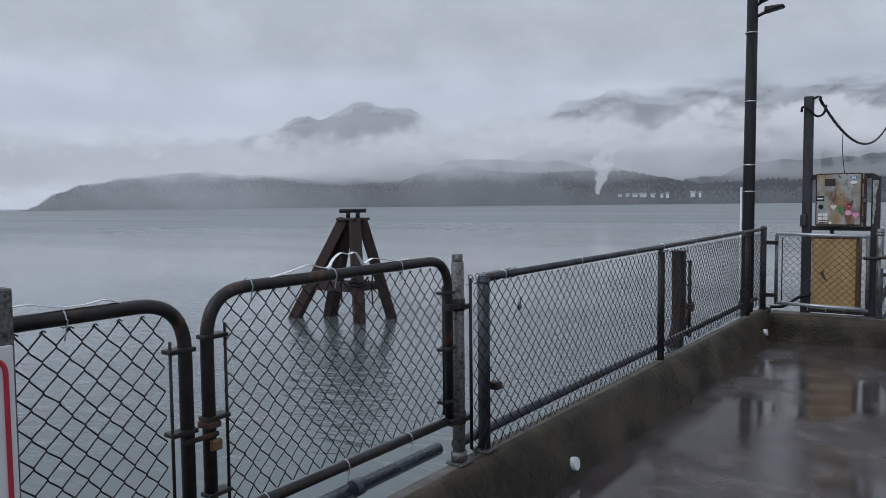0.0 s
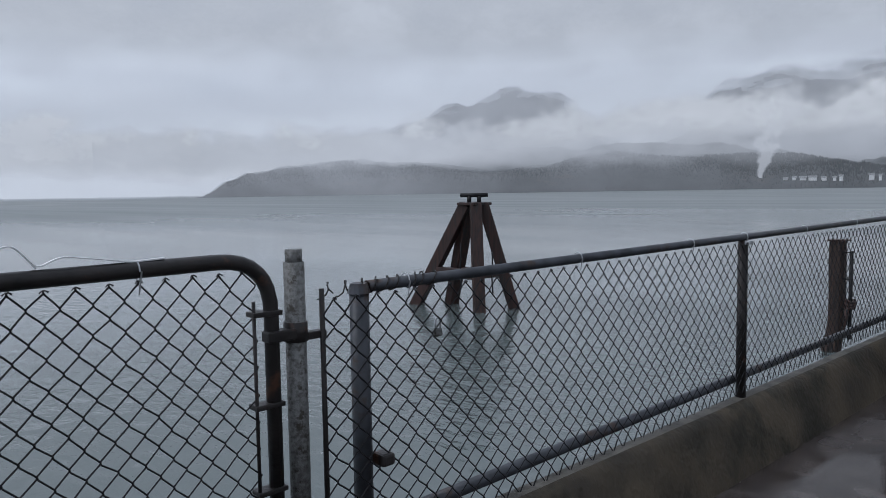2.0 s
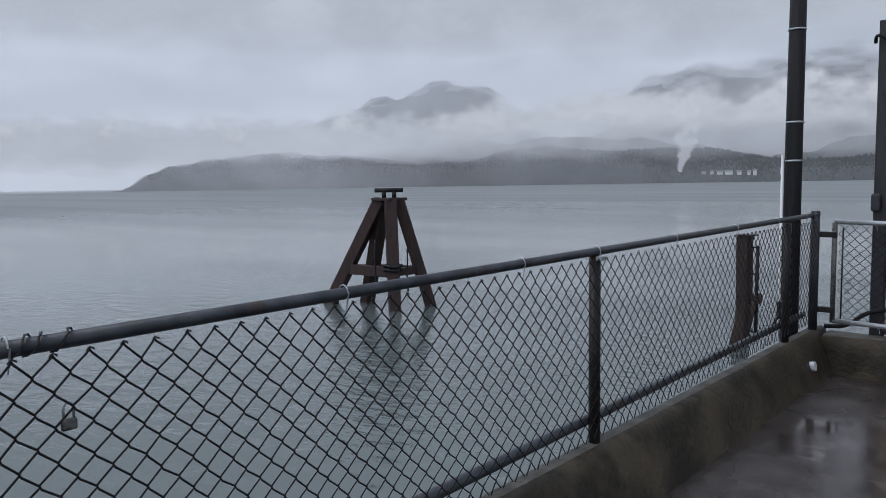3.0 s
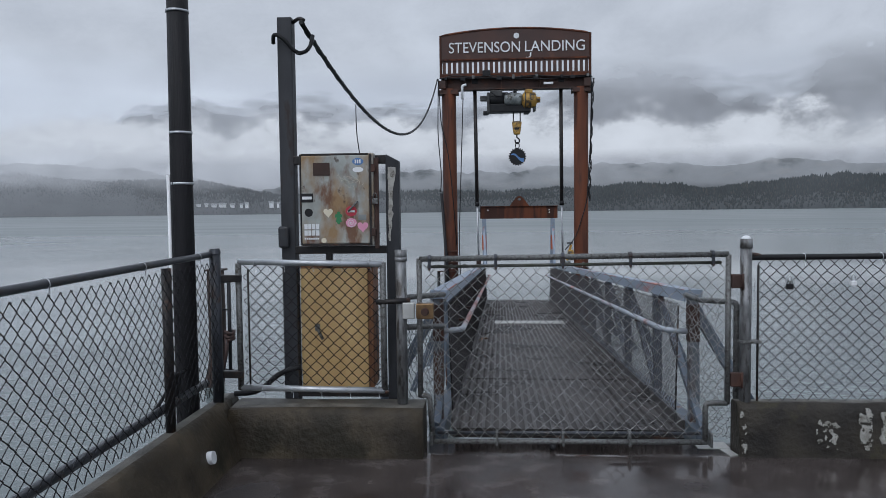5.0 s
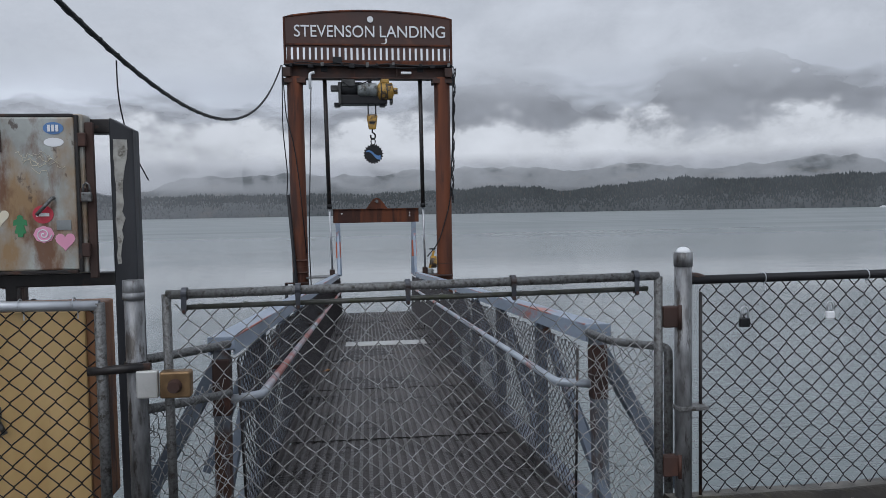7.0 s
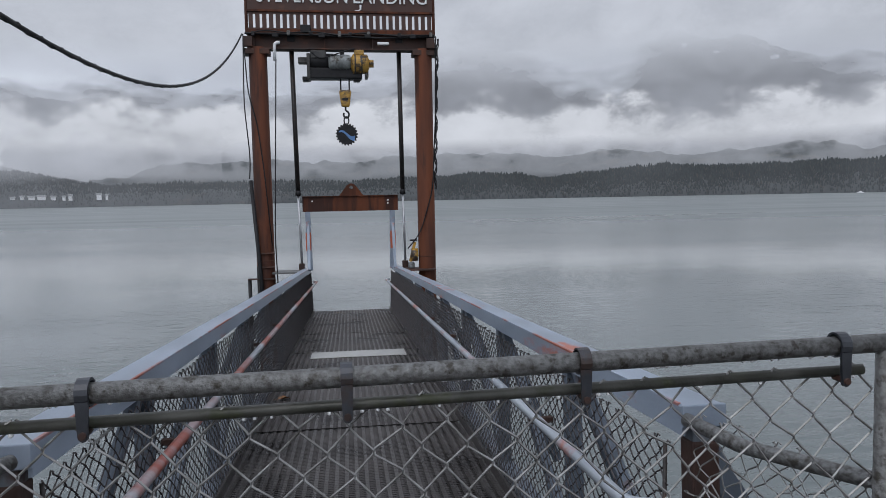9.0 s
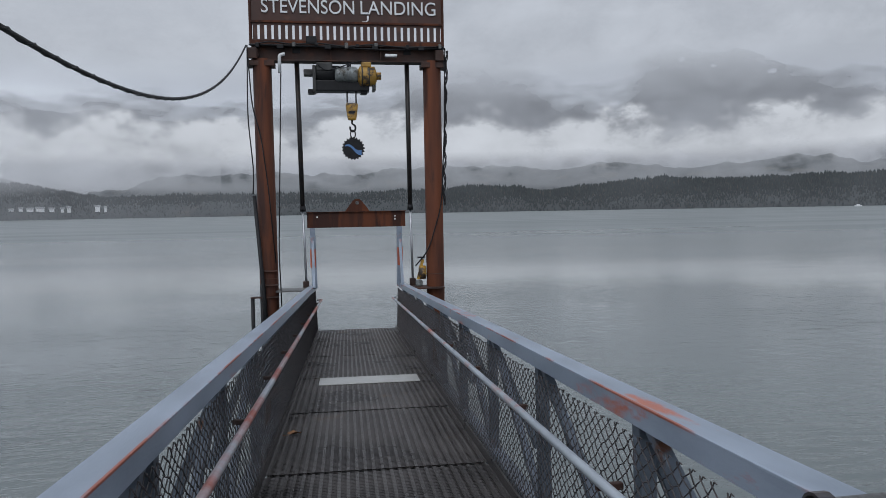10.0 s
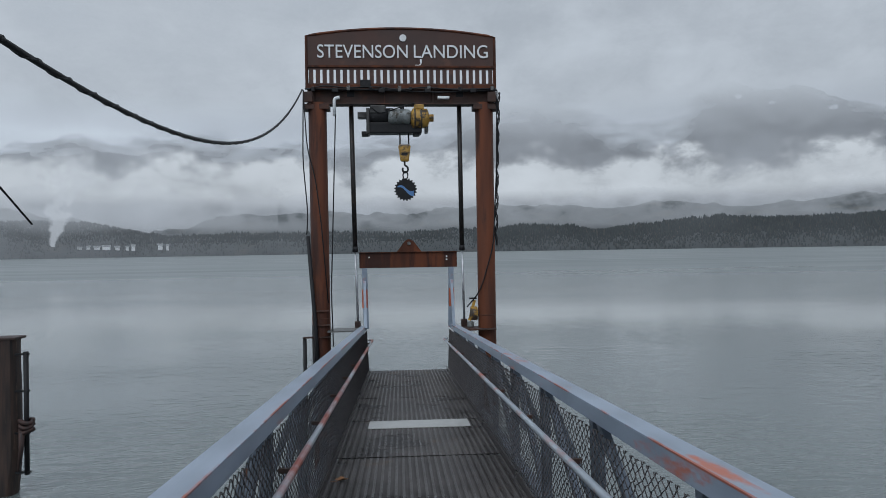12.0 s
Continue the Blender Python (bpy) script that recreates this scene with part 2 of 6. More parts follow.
def water_material():
    """Grey-green river water with small wind ripples and long smooth slicks."""
    m = bpy.data.materials.new("river_water")
    m.use_nodes = True
    n, l = m.node_tree.nodes, m.node_tree.links
    b = n["Principled BSDF"]
    b.inputs["Base Color"].default_value = (0.108, 0.131, 0.130, 1)
    b.inputs["Specular IOR Level"].default_value = 0.8
    b.inputs["IOR"].default_value = 1.40
    tc = n.new("ShaderNodeTexCoord")
    mp = n.new("ShaderNodeMapping")
    mp.inputs["Scale"].default_value = (0.55, 1.0, 1.0)
    mp.inputs["Rotation"].default_value = (0, 0, radians(-28))
    l.new(tc.outputs["Object"], mp.inputs["Vector"])
    chop, swell, slick = (n.new("ShaderNodeTexNoise") for _ in range(3))
    for node, s, d in ((chop, 2.1, 5), (swell, 0.55, 2), (slick, 0.02, 6)):
        node.inputs["Scale"].default_value, node.inputs["Detail"].default_value = s, d
        l.new(mp.outputs["Vector"], node.inputs["Vector"])
    # slicks lie in long streaks across the river
    lie = n.new("ShaderNodeMapping")
    lie.inputs["Scale"].default_value = (0.22, 2.4, 1.0)
    lie.inputs["Rotation"].default_value = (0, 0, radians(8))
    l.new(tc.outputs["Object"], lie.inputs["Vector"])
    l.new(lie.outputs["Vector"], slick.inputs["Vector"])
    r = ramp_node(n, [(0.36, (0.02, 0.02, 0.02)), (0.64, (0.11, 0.11, 0.11))])
    l.new(slick.outputs["Fac"], r.inputs["Fac"])
    # beyond some tens of metres the ripples are too small to see singly and count as gloss
    span = n.new("ShaderNodeVectorMath")
    span.operation = "LENGTH"
    l.new(tc.outputs["Object"], span.inputs[0])
    far = n.new("ShaderNodeMapRange")
    far.interpolation_type = "SMOOTHSTEP"
    for key, value in (("From Min", 20), ("From Max", 220), ("To Min", 0.0), ("To Max", 0.27)):
        far.inputs[key].default_value = value
    l.new(span.outputs["Value"], far.inputs["Value"])
    gloss = n.new("ShaderNodeMath")
    l.new(r.outputs["Color"], gloss.inputs[0])
    l.new(far.outputs["Result"], gloss.inputs[1])
    l.new(gloss.outputs[0], b.inputs["Roughness"])
    calm = n.new("ShaderNodeMapRange")
    for key, value in (("From Min", 14), ("From Max", 62), ("To Min", 1.0), ("To Max", 0.02)):
        calm.inputs[key].default_value = value
    l.new(span.outputs["Value"], calm.inputs["Value"])
    b1, b2 = n.new("ShaderNodeBump"), n.new("ShaderNodeBump")
    b1.inputs["Strength"].default_value, b1.inputs["Distance"].default_value = 0.6, 0.125
    b2.inputs["Strength"].default_value, b2.inputs["Distance"].default_value = 0.08, 0.1
    l.new(chop.outputs["Fac"], b1.inputs["Height"])
    # wind ruffles some patches and leaves others smooth
    gust, patch, ruffle = n.new("ShaderNodeTexNoise"), n.new("ShaderNodeMapRange"), n.new("ShaderNodeMath")
    gust.inputs["Scale"].default_value, gust.inputs["Detail"].default_value = 0.11, 3
    l.new(mp.outputs["Vector"], gust.inputs["Vector"])
    for key, value in (("From Min", 0.40), ("From Max", 0.60), ("To Min", 0.45), ("To Max", 1.0)):
        patch.inputs[key].default_value = value
    l.new(gust.outputs["Fac"], patch.inputs["Value"])
    ruffle.operation = "MULTIPLY"
    l.new(patch.outputs["Result"], ruffle.inputs[0])
    l.new(calm.outputs["Result"], ruffle.inputs[1])
    l.new(ruffle.outputs[0], b1.inputs["Strength"])
    l.new(swell.outputs["Fac"], b2.inputs["Height"])
    l.new(b2.outputs["Normal"], b1.inputs["Normal"])
    l.new(b1.outputs["Normal"], b.inputs["Normal"])
    return m


def mist_material(name, low, high, fade, dense, noise_scale, colour, cover, dip=0, west=False):
    """Cloud or haze on a far sheet, its brightness painted as emission: thick between two heights, torn at its upper
    edge.
    """
    m = bpy.data.materials.new(name)
    m.use_nodes = True
    n, l = m.node_tree.nodes, m.node_tree.links
    n.clear()
    out, mix = n.new("ShaderNodeOutputMaterial"), n.new("ShaderNodeMixShader")
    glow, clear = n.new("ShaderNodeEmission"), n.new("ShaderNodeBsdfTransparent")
    tc, sep = n.new("ShaderNodeTexCoord"), n.new("ShaderNodeSeparateXYZ")
    l.new(tc.outputs["Object"], sep.inputs[0])
    mp = n.new("ShaderNodeMapping")
    mp.inputs["Scale"].default_value = (1, 1, 1.5)
    l.new(tc.outputs["Object"], mp.inputs["Vector"])
    nz = n.new("ShaderNodeTexNoise")
    nz.inputs["Scale"].default_value, nz.inputs["Detail"].default_value, nz.inputs["Roughness"].default_value = noise_scale, 9, 0.55
    nz.inputs["Distortion"].default_value = 0.12
    l.new(mp.outputs["Vector"], nz.inputs["Vector"])
    wob = n.new("ShaderNodeMath")
    wob.operation = "MULTIPLY_ADD"
    wob.inputs[1].default_value, wob.inputs[2].default_value = -cover, cover * 0.5
    l.new(nz.outputs["Fac"], wob.inputs[0])
    h = n.new("ShaderNodeMath")
    sink = n.new("ShaderNodeMapRange")
    sink.inputs["From Min"].default_value, sink.inputs["From Max"].default_value = -1500, -1120
    sink.inputs["To Min"].default_value, sink.inputs["To Max"].default_value = dip, 0
    l.new(sep.outputs["X"], sink.inputs["Value"])
    lift = n.new("ShaderNodeMath")
    l.new(sep.outputs["Z"], lift.inputs[0])
    l.new(sink.outputs["Result"], lift.inputs[1])
    l.new(lift.outputs[0], h.inputs[0])
    l.new(wob.outputs[0], h.inputs[1])
    up, dn = n.new("ShaderNodeMapRange"), n.new("ShaderNodeMapRange")
    for node, a, z, p, q in ((up, low - fade, low, 0, 1), (dn, high, high + fade, 1, 0)):
        node.interpolation_type = "SMOOTHSTEP"
        for key, value in (("From Min", a), ("From Max", z), ("To Min", p), ("To Max", q)):
            node.inputs[key].default_value = value
    l.new(h.outputs[0], dn.inputs["Value"])
    base = n.new("ShaderNodeMath")
    base.operation = "MULTIPLY_ADD"
    base.inputs[1].default_value = 0.3
    l.new(wob.outputs[0], base.inputs[0])
    l.new(lift.outputs[0], base.inputs[2])
    l.new(base.outputs[0], up.inputs["Value"])
    mul, mul2 = n.new("ShaderNodeMath"), n.new("ShaderNodeMath")
    mul.operation = mul2.operation = "MULTIPLY"
    l.new(up.outputs["Result"], mul.inputs[0])
    l.new(dn.outputs["Result"], mul.inputs[1])
    l.new(mul.outputs[0], mul2.inputs[0])
    mul2.inputs[1].default_value = dense
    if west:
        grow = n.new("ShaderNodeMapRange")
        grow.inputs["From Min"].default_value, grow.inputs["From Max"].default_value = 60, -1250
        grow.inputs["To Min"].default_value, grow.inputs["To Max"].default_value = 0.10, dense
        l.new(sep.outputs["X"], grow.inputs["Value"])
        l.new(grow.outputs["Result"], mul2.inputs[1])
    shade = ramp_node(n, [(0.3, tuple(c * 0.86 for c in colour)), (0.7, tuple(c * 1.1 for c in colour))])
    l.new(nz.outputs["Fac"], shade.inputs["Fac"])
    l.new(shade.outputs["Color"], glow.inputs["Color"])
    wisp = n.new("ShaderNodeMapRange")
    for key, value in (("From Min", 0.32), ("From Max", 0.68), ("To Min", 0.80), ("To Max", 1.25)):
        wisp.inputs[key].default_value = value
    l.new(nz.outputs["Fac"], wisp.inputs["Value"])
    torn = n.new("ShaderNodeMath")
    torn.operation, torn.use_clamp = "MULTIPLY", True
    l.new(mul2.outputs[0], torn.inputs[0])
    l.new(wisp.outputs["Result"], torn.inputs[1])
    l.new(torn.outputs[0], mix.inputs["Fac"])
    l.new(clear.outputs[0], mix.inputs[1])
    l.new(glow.outputs[0], mix.inputs[2])
    l.new(mix.outputs[0], out.inputs["Surface"])
    return m


def rusting_box_material():
    """Grey enamel washed with ochre, with darker rust that has run down from scratches."""
    m = bpy.data.materials.new("rusting_grey_enamel")
    m.use_nodes = True
    n, l = m.node_tree.nodes, m.node_tree.links
    b = n["Principled BSDF"]
    tc = n.new("ShaderNodeTexCoord")
    colour = None
    layers = ((7.0, (1, 1, 1), [(0.35, (0.27, 0.28, 0.26)), (0.65, (0.40, 0.42, 0.40))], None),
              (3.2, (1.6, 1, 0.8), [(0.42, (0, 0, 0)), (0.60, (0.9, 0.9, 0.9))], (0.27, 0.155, 0.058)),
              (5.5, (1.5, 1, 0.7), [(0.52, (0, 0, 0)), (0.64, (0.9, 0.9, 0.9))], (0.13, 0.050, 0.018)),
              (15.0, (1.3, 1, 0.8), [(0.62, (0, 0, 0)), (0.68, (0.8, 0.8, 0.8))], (0.06, 0.035, 0.025)))
    for scale, stretch, stops, tone in layers:
        mp, nz = n.new("ShaderNodeMapping"), n.new("ShaderNodeTexNoise")
        mp.inputs["Scale"].default_value = stretch
        mp.inputs["Location"].default_value = (scale, 0, scale * 0.37)
        nz.inputs["Scale"].default_value, nz.inputs["Detail"].default_value = scale, 8
        nz.inputs["Roughness"].default_value = 0.62
        l.new(tc.outputs["Object"], mp.inputs["Vector"])
        l.new(mp.outputs["Vector"], nz.inputs["Vector"])
        r = ramp_node(n, stops)
        l.new(nz.outputs["Fac"], r.inputs["Fac"])
        if colour is None:
            colour = r.outputs["Color"]
            continue
        mx = n.new("ShaderNodeMixRGB")
        mx.inputs["Color2"].default_value = (*tone, 1)
        l.new(r.outputs["Color"], mx.inputs["Fac"])
        l.new(colour, mx.inputs["Color1"])
        colour = mx.outputs["Color"]
    l.new(colour, b.inputs["Base Color"])
    b.inputs["Roughness"].default_value = 0.42
    return m


def woods_material():
    """Wet conifers and bare alders, each tree a little different."""
    m = bpy.data.materials.new("far_conifers")
    m.use_nodes = True
    n, l = m.node_tree.nodes, m.node_tree.links
    b = n["Principled BSDF"]
    geo = n.new("ShaderNodeNewGeometry")
    r = ramp_node(n, [(0.0, (0.006, 0.012, 0.013)), (0.6, (0.012, 0.021, 0.021)), (0.85, (0.022, 0.032, 0.028)), (1.0, (0.04, 0.038, 0.030))])
    l.new(geo.outputs["Random Per Island"], r.inputs["Fac"])
    l.new(r.outputs["Color"], b.inputs["Base Color"])
    b.inputs["Roughness"].default_value = 1.0
    b.inputs["Specular IOR Level"].default_value = 0.1
    return m


def veiled(m, scale, ragged):
    """Lets the upper slopes of a far hill vanish into cloud, by the mesh's own veil value and torn noise."""
    n, l = m.node_tree.nodes, m.node_tree.links
    out, b = n["Material Output"], n["Principled BSDF"]
    at, tc, nz, mp = n.new("ShaderNodeAttribute"), n.new("ShaderNodeTexCoord"), n.new("ShaderNodeTexNoise"), n.new("ShaderNodeMapping")
    at.attribute_name = "veil"
    mp.inputs["Scale"].default_value = (1, 1, 2.2)
    nz.inputs["Scale"].default_value, nz.inputs["Detail"].default_value, nz.inputs["Roughness"].default_value = scale, 8, 0.6
    l.new(tc.outputs["Object"], mp.inputs["Vector"])
    l.new(mp.outputs["Vector"], nz.inputs["Vector"])
    tear = n.new("ShaderNodeMath")
    tear.operation = "MULTIPLY_ADD"
    tear.inputs[1].default_value, tear.inputs[2].default_value = ragged, -0.5 * ragged
    l.new(nz.outputs["Fac"], tear.inputs[0])
    add = n.new("ShaderNodeMath")
    l.new(tear.outputs[0], add.inputs[0])
    l.new(at.outputs["Fac"], add.inputs[1])
    fade = n.new("ShaderNodeMapRange")
    fade.interpolation_type = "SMOOTHSTEP"
    for key, value in (("From Min", -0.26), ("From Max", 0.12), ("To Min", 0.0), ("To Max", 1.0)):
        fade.inputs[key].default_value = value
    l.new(add.outputs[0], fade.inputs["Value"])
    mix, clear = n.new("ShaderNodeMixShader"), n.new("ShaderNodeBsdfTransparent")
    l.new(fade.outputs["Result"], mix.inputs["Fac"])
    l.new(b.outputs[0], mix.inputs[1])
    l.new(clear.outputs[0], mix.inputs[2])
    l.new(mix.outputs[0], out.inputs["Surface"])
    return m


M_DECK, M_WATER, M_BOX = deck_material(), water_material(), rusting_box_material()
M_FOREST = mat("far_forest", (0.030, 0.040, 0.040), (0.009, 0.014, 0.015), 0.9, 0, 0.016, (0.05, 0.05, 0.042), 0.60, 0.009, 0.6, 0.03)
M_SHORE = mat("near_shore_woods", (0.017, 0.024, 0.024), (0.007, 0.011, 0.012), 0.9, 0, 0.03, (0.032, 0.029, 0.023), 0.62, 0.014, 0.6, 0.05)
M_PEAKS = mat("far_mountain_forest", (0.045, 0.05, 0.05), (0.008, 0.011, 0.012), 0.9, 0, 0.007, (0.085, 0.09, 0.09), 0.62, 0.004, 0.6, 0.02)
M_WOODS = woods_material()
veiled(M_PEAKS, 0.0058, 0.62)
veiled(M_FOREST, 0.0065, 0.5)
veiled(M_SHORE, 0.008, 0.5)


# ---- building helpers ----
def thing(name, place, label, category, group="", kind=""):
    e = new(name)
    e.empty_display_size = 0.1
    e.matrix_basis = place if isinstance(place, Matrix) else Matrix.Translation(place)
    return tagged(e, label, category, group, kind)


def solid(bm, name):
    me = bpy.data.meshes.new(name)
    bmesh.ops.recalc_face_normals(bm, faces=bm.faces)
    bm.to_mesh(me)
    bm.free()
    return me


def part(name, shape, material, parent=None, label="", local=False, smooth=False):
    """One mesh under a thing or a part. Places are the world's, or the parent's where local is set."""
    me = solid(shape, name) if isinstance(shape, bmesh.types.BMesh) else shape
    if not me.materials:
        me.materials.append(material)
    if smooth:
        for p in me.polygons:
            p.use_smooth = True
    ob = new(name, me)
    if parent:
        ob.parent = parent
        if not local:
            m, up = parent.matrix_basis.copy(), parent.parent
            if up:
                m = up.matrix_basis @ parent.matrix_parent_inverse @ m
            ob.matrix_parent_inverse = m.inverted()
    if label:
        tagged(ob, label)
    return ob


def box(bm, x0, x1, y0, y1, z0, z1, bevel=0.0, turn=None):
    c = Vector(((x0 + x1) / 2, (y0 + y1) / 2, (z0 + z1) / 2))
    m = Matrix.Translation(c) @ (turn or Matrix()) @ Matrix.Diagonal((abs(x1 - x0), abs(y1 - y0), abs(z1 - z0), 1))
    vs = bmesh.ops.create_cube(bm, size=1, matrix=m)["verts"]
    if bevel:
        es = list({e for v in vs for e in v.link_edges})
        bmesh.ops.bevel(bm, geom=es, offset=bevel, segments=2, affect="EDGES", profile=0.5)
    return bm


def plate(points, thick):
    """A flat plate of that outline (front face towards -y), thick metres deep."""
    bm = bmesh.new()
    front = [bm.verts.new(p) for p in points]
    back = [bm.verts.new(Vector(p) + Vector((0, thick, 0))) for p in points]
    bm.faces.new(front)
    bm.faces.new(back[::-1])
    for i in range(len(front)):
        j = (i + 1) % len(front)
        bm.faces.new((front[i], back[i], back[j], front[j]))
    return bm


def new_box(*a, **k):
    return box(bmesh.new(), *a, **k)


def beam(bm, a, b, w, h, up=(0, 0, 1), bevel=0.0):
    """A straight bar of section w by h from a to b."""
    a, b = Vector(a), Vector(b)
    d = (b - a).normalized()
    s = d.cross(Vector(up))
    s = s.normalized() if s.length > 1e-4 else Vector((1, 0, 0))
    t = Matrix((s, d, s.cross(d))).transposed().to_4x4()
    m = Matrix.Translation((a + b) / 2) @ t @ Matrix.Diagonal((w, (b - a).length, h, 1))
    vs = bmesh.ops.create_cube(bm, size=1, matrix=m)["verts"]
    if bevel:
        bmesh.ops.bevel(bm, geom=list({e for v in vs for e in v.link_edges}), offset=bevel, segments=2, affect="EDGES", profile=0.5)
    return bm


def tubes(name, lines, r, sides=8, closed=False):
    """One mesh of round bars along the lines; r is a radius or one for each point."""
    verts, faces = [], []
    for line in lines:
        pts = [Vector(p) for p in line]
        k, base = len(pts), len(verts)
        side = None
        for i, p in enumerate(pts):
            q = pts[(i + 1) % k] if closed else pts[min(i + 1, k - 1)]
            o = pts[i - 1] if closed else pts[max(i - 1, 0)]
            d = (q - o).normalized()
            if side is None:
                side = d.cross(Vector((0.13, 0.31, 1)) if abs(d.z) < 0.9 else Vector((1, 0.2, 0.1)))
            side = (side - d * side.dot(d)).normalized()
            up = d.cross(side)
            rr = r[i] if isinstance(r, (list, tuple)) else r
            for j in range(sides):
                a = math.tau * j / sides
                verts.append(p + (side * math.cos(a) + up * math.sin(a)) * rr)
        for i in range(k if closed else k - 1):
            b0, b1 = base + i * sides, base + ((i + 1) % k) * sides
            for j in range(sides):
                faces.append((b0 + j, b0 + (j + 1) % sides, b1 + (j + 1) % sides, b1 + j))
        if not closed:
            faces.append(tuple(base + j for j in reversed(range(sides))))
            faces.append(tuple(base + (k - 1) * sides + j for j in range(sides)))
    me = bpy.data.meshes.new(name)
    me.from_pydata(verts, [], faces)
    if sides > 5:
        me.polygons.foreach_set("use_smooth", [len(p.vertices) == 4 for p in me.polygons])
    return me


def pipe(name, line, r, material, parent, label="", sides=12, local=False):
    return part(name, tubes(name, [line], r, sides), material, parent, label, local)


def bend(points, radius, steps=6):
    """The line with its inner corners rounded."""
    out = [Vector(points[0])]
    for a, b, c in zip(points, points[1:], points[2:]):
        a, b, c = Vector(a), Vector(b), Vector(c)
        p, q = b + (a - b).normalized() * radius, b + (c - b).normalized() * radius
        for i in range(steps + 1):
            u = i / steps
            out.append(p * (1 - u) ** 2 + b * 2 * u * (1 - u) + q * u * u)
    out.append(Vector(points[-1]))
    return out


def sag(a, b, drop, n=24, wobble=0.0):
    a, b = Vector(a), Vector(b)
    return [a.lerp(b, i / n) - Vector((0, 0, drop * 4 * (i / n) * (1 - i / n))) + Vector((wobble * math.sin(i * 2.1), 0, wobble * math.cos(i * 1.7))) for i in range(n + 1)]


def chain_link(name, origin, along, up, length, height, w=0.075, h=0.075, r=0.0025, jitter=0.002, knuckles=True):
    """Woven fence wire: zigzag wires hooked into one another, bent over at the upper edge."""
    o, a, u = Vector(origin), Vector(along).normalized(), Vector(up).normalized()
    out = a.cross(u)
    rng = random.Random(int(length * 1000 + height * 77))
    cols, rows = int(length / (w / 2)), int(height / (h / 2))
    lean = [rng.uniform(-jitter, jitter) for _ in range((cols + 2) * 7)]
    lines = []
    for k in range(cols):
        line = []
        for j in range(rows + 1):
            i = k if (k + j) % 2 == 0 else k + 1
            s = i * w / 2
            d = (r * 1.1 if i == k else -r * 1.1)
            dx, dz = lean[i * 7 % len(lean)] + lean[(i * 5 + j * 3) % len(lean)], lean[(i * 11 + j * 13) % len(lean)]
            # the wire runs upright for a moment where it hooks into its neighbour
            hook = (h * 0.05, -d) if 0 < j < rows else (0.0, d)
            crook = (r * 0.5 if i == k else -r * 0.5)
            base = o + a * (s + dx + crook) + u * (height - (rows - j) * h / 2 + dz)
            line.append(base - u * hook[0] + out * d * 1.2)
            if 0 < j < rows:
                line.append(base + u * hook[0] + out * hook[1] * 1.2)
        if knuckles:
            e = line[-1]
            side = 1 if (k + rows) % 2 else -1
            line.append(e + u * 0.009 + a * 0.004 * side)
            line.append(e + u * 0.004 + a * 0.011 * side + out * r * 2)
        lines.append(line)
    return tubes(name, lines, r, 4)


def lettering(name, words, size, deep, m, material, parent, local=False, align="CENTER", stretch=1.0):
    c = bpy.data.curves.new(name, "FONT")
    c.offset = 0.0
    c.body, c.size, c.extrude, c.align_x, c.align_y = words, size, deep, align, "CENTER"
    ob = bpy.data.objects.new(name, c)
    scene.collection.objects.link(ob)
    bpy.context.view_layer.update()
    me = bpy.data.meshes.new_from_object(ob.evaluated_get(bpy.context.evaluated_depsgraph_get()))
    bpy.data.objects.remove(ob)
    me.transform(m @ Matrix.Diagonal((stretch, 1, 1, 1)))
    me.materials.clear()
    return part(name, me, material, parent, "", local)


# ---- river, far shore, cloud ----
def bearing(yaw, dist, z=0.0):
    return Vector((-math.sin(radians(yaw)) * dist, math.cos(radians(yaw)) * dist, z))


def sheet(name, quads, material, label, category, kind="structure"):
    verts = [v for q in quads for v in q]
    me = bpy.data.meshes.new(name)
    me.from_pydata(verts, [], [tuple(range(i, i + 4)) for i in range(0, len(verts), 4)])
    return tagged(part(name, me, material), label, category, kind=kind)


sheet("water", [[(-4700, -2500, WATER_Z), (4700, -2500, WATER_Z), (4700, 4700, WATER_Z), (-4700, 4700, WATER_Z)]],
      M_WATER, "calm grey-green river water with small ripples", "water")


def height_at(profile, yaw):
    for (a, p), (b, q) in zip(profile, profile[1:]):
        if b <= yaw <= a:
            k = (a - yaw) / (a - b)
            k = k * k * (3 - 2 * k)
            return p + (q - p) * k
    return profile[0][1] if yaw > profile[0][0] else profile[-1][1]


def slope_height(p, k, crest, rough, seed, shore):
    """Height of a far slope at p, k of the way from its foot to its crest."""
    f, shore = k ** 0.8, shore * min(1, max(0, crest / 15))
    n1 = noise.fractal(Vector((p.x * 0.004 + seed, p.y * 0.004, 0)), 0.9, 2.1, 5)
    n2 = noise.fractal(Vector((p.x * 0.03 + seed, p.y * 0.03, 3)), 0.8, 2.1, 3)
    return WATER_Z + shore * min(1, k * 4) + max(0, crest - shore) * f + rough * f * (n1 + n2 * 0.22) * min(1, crest / 30)


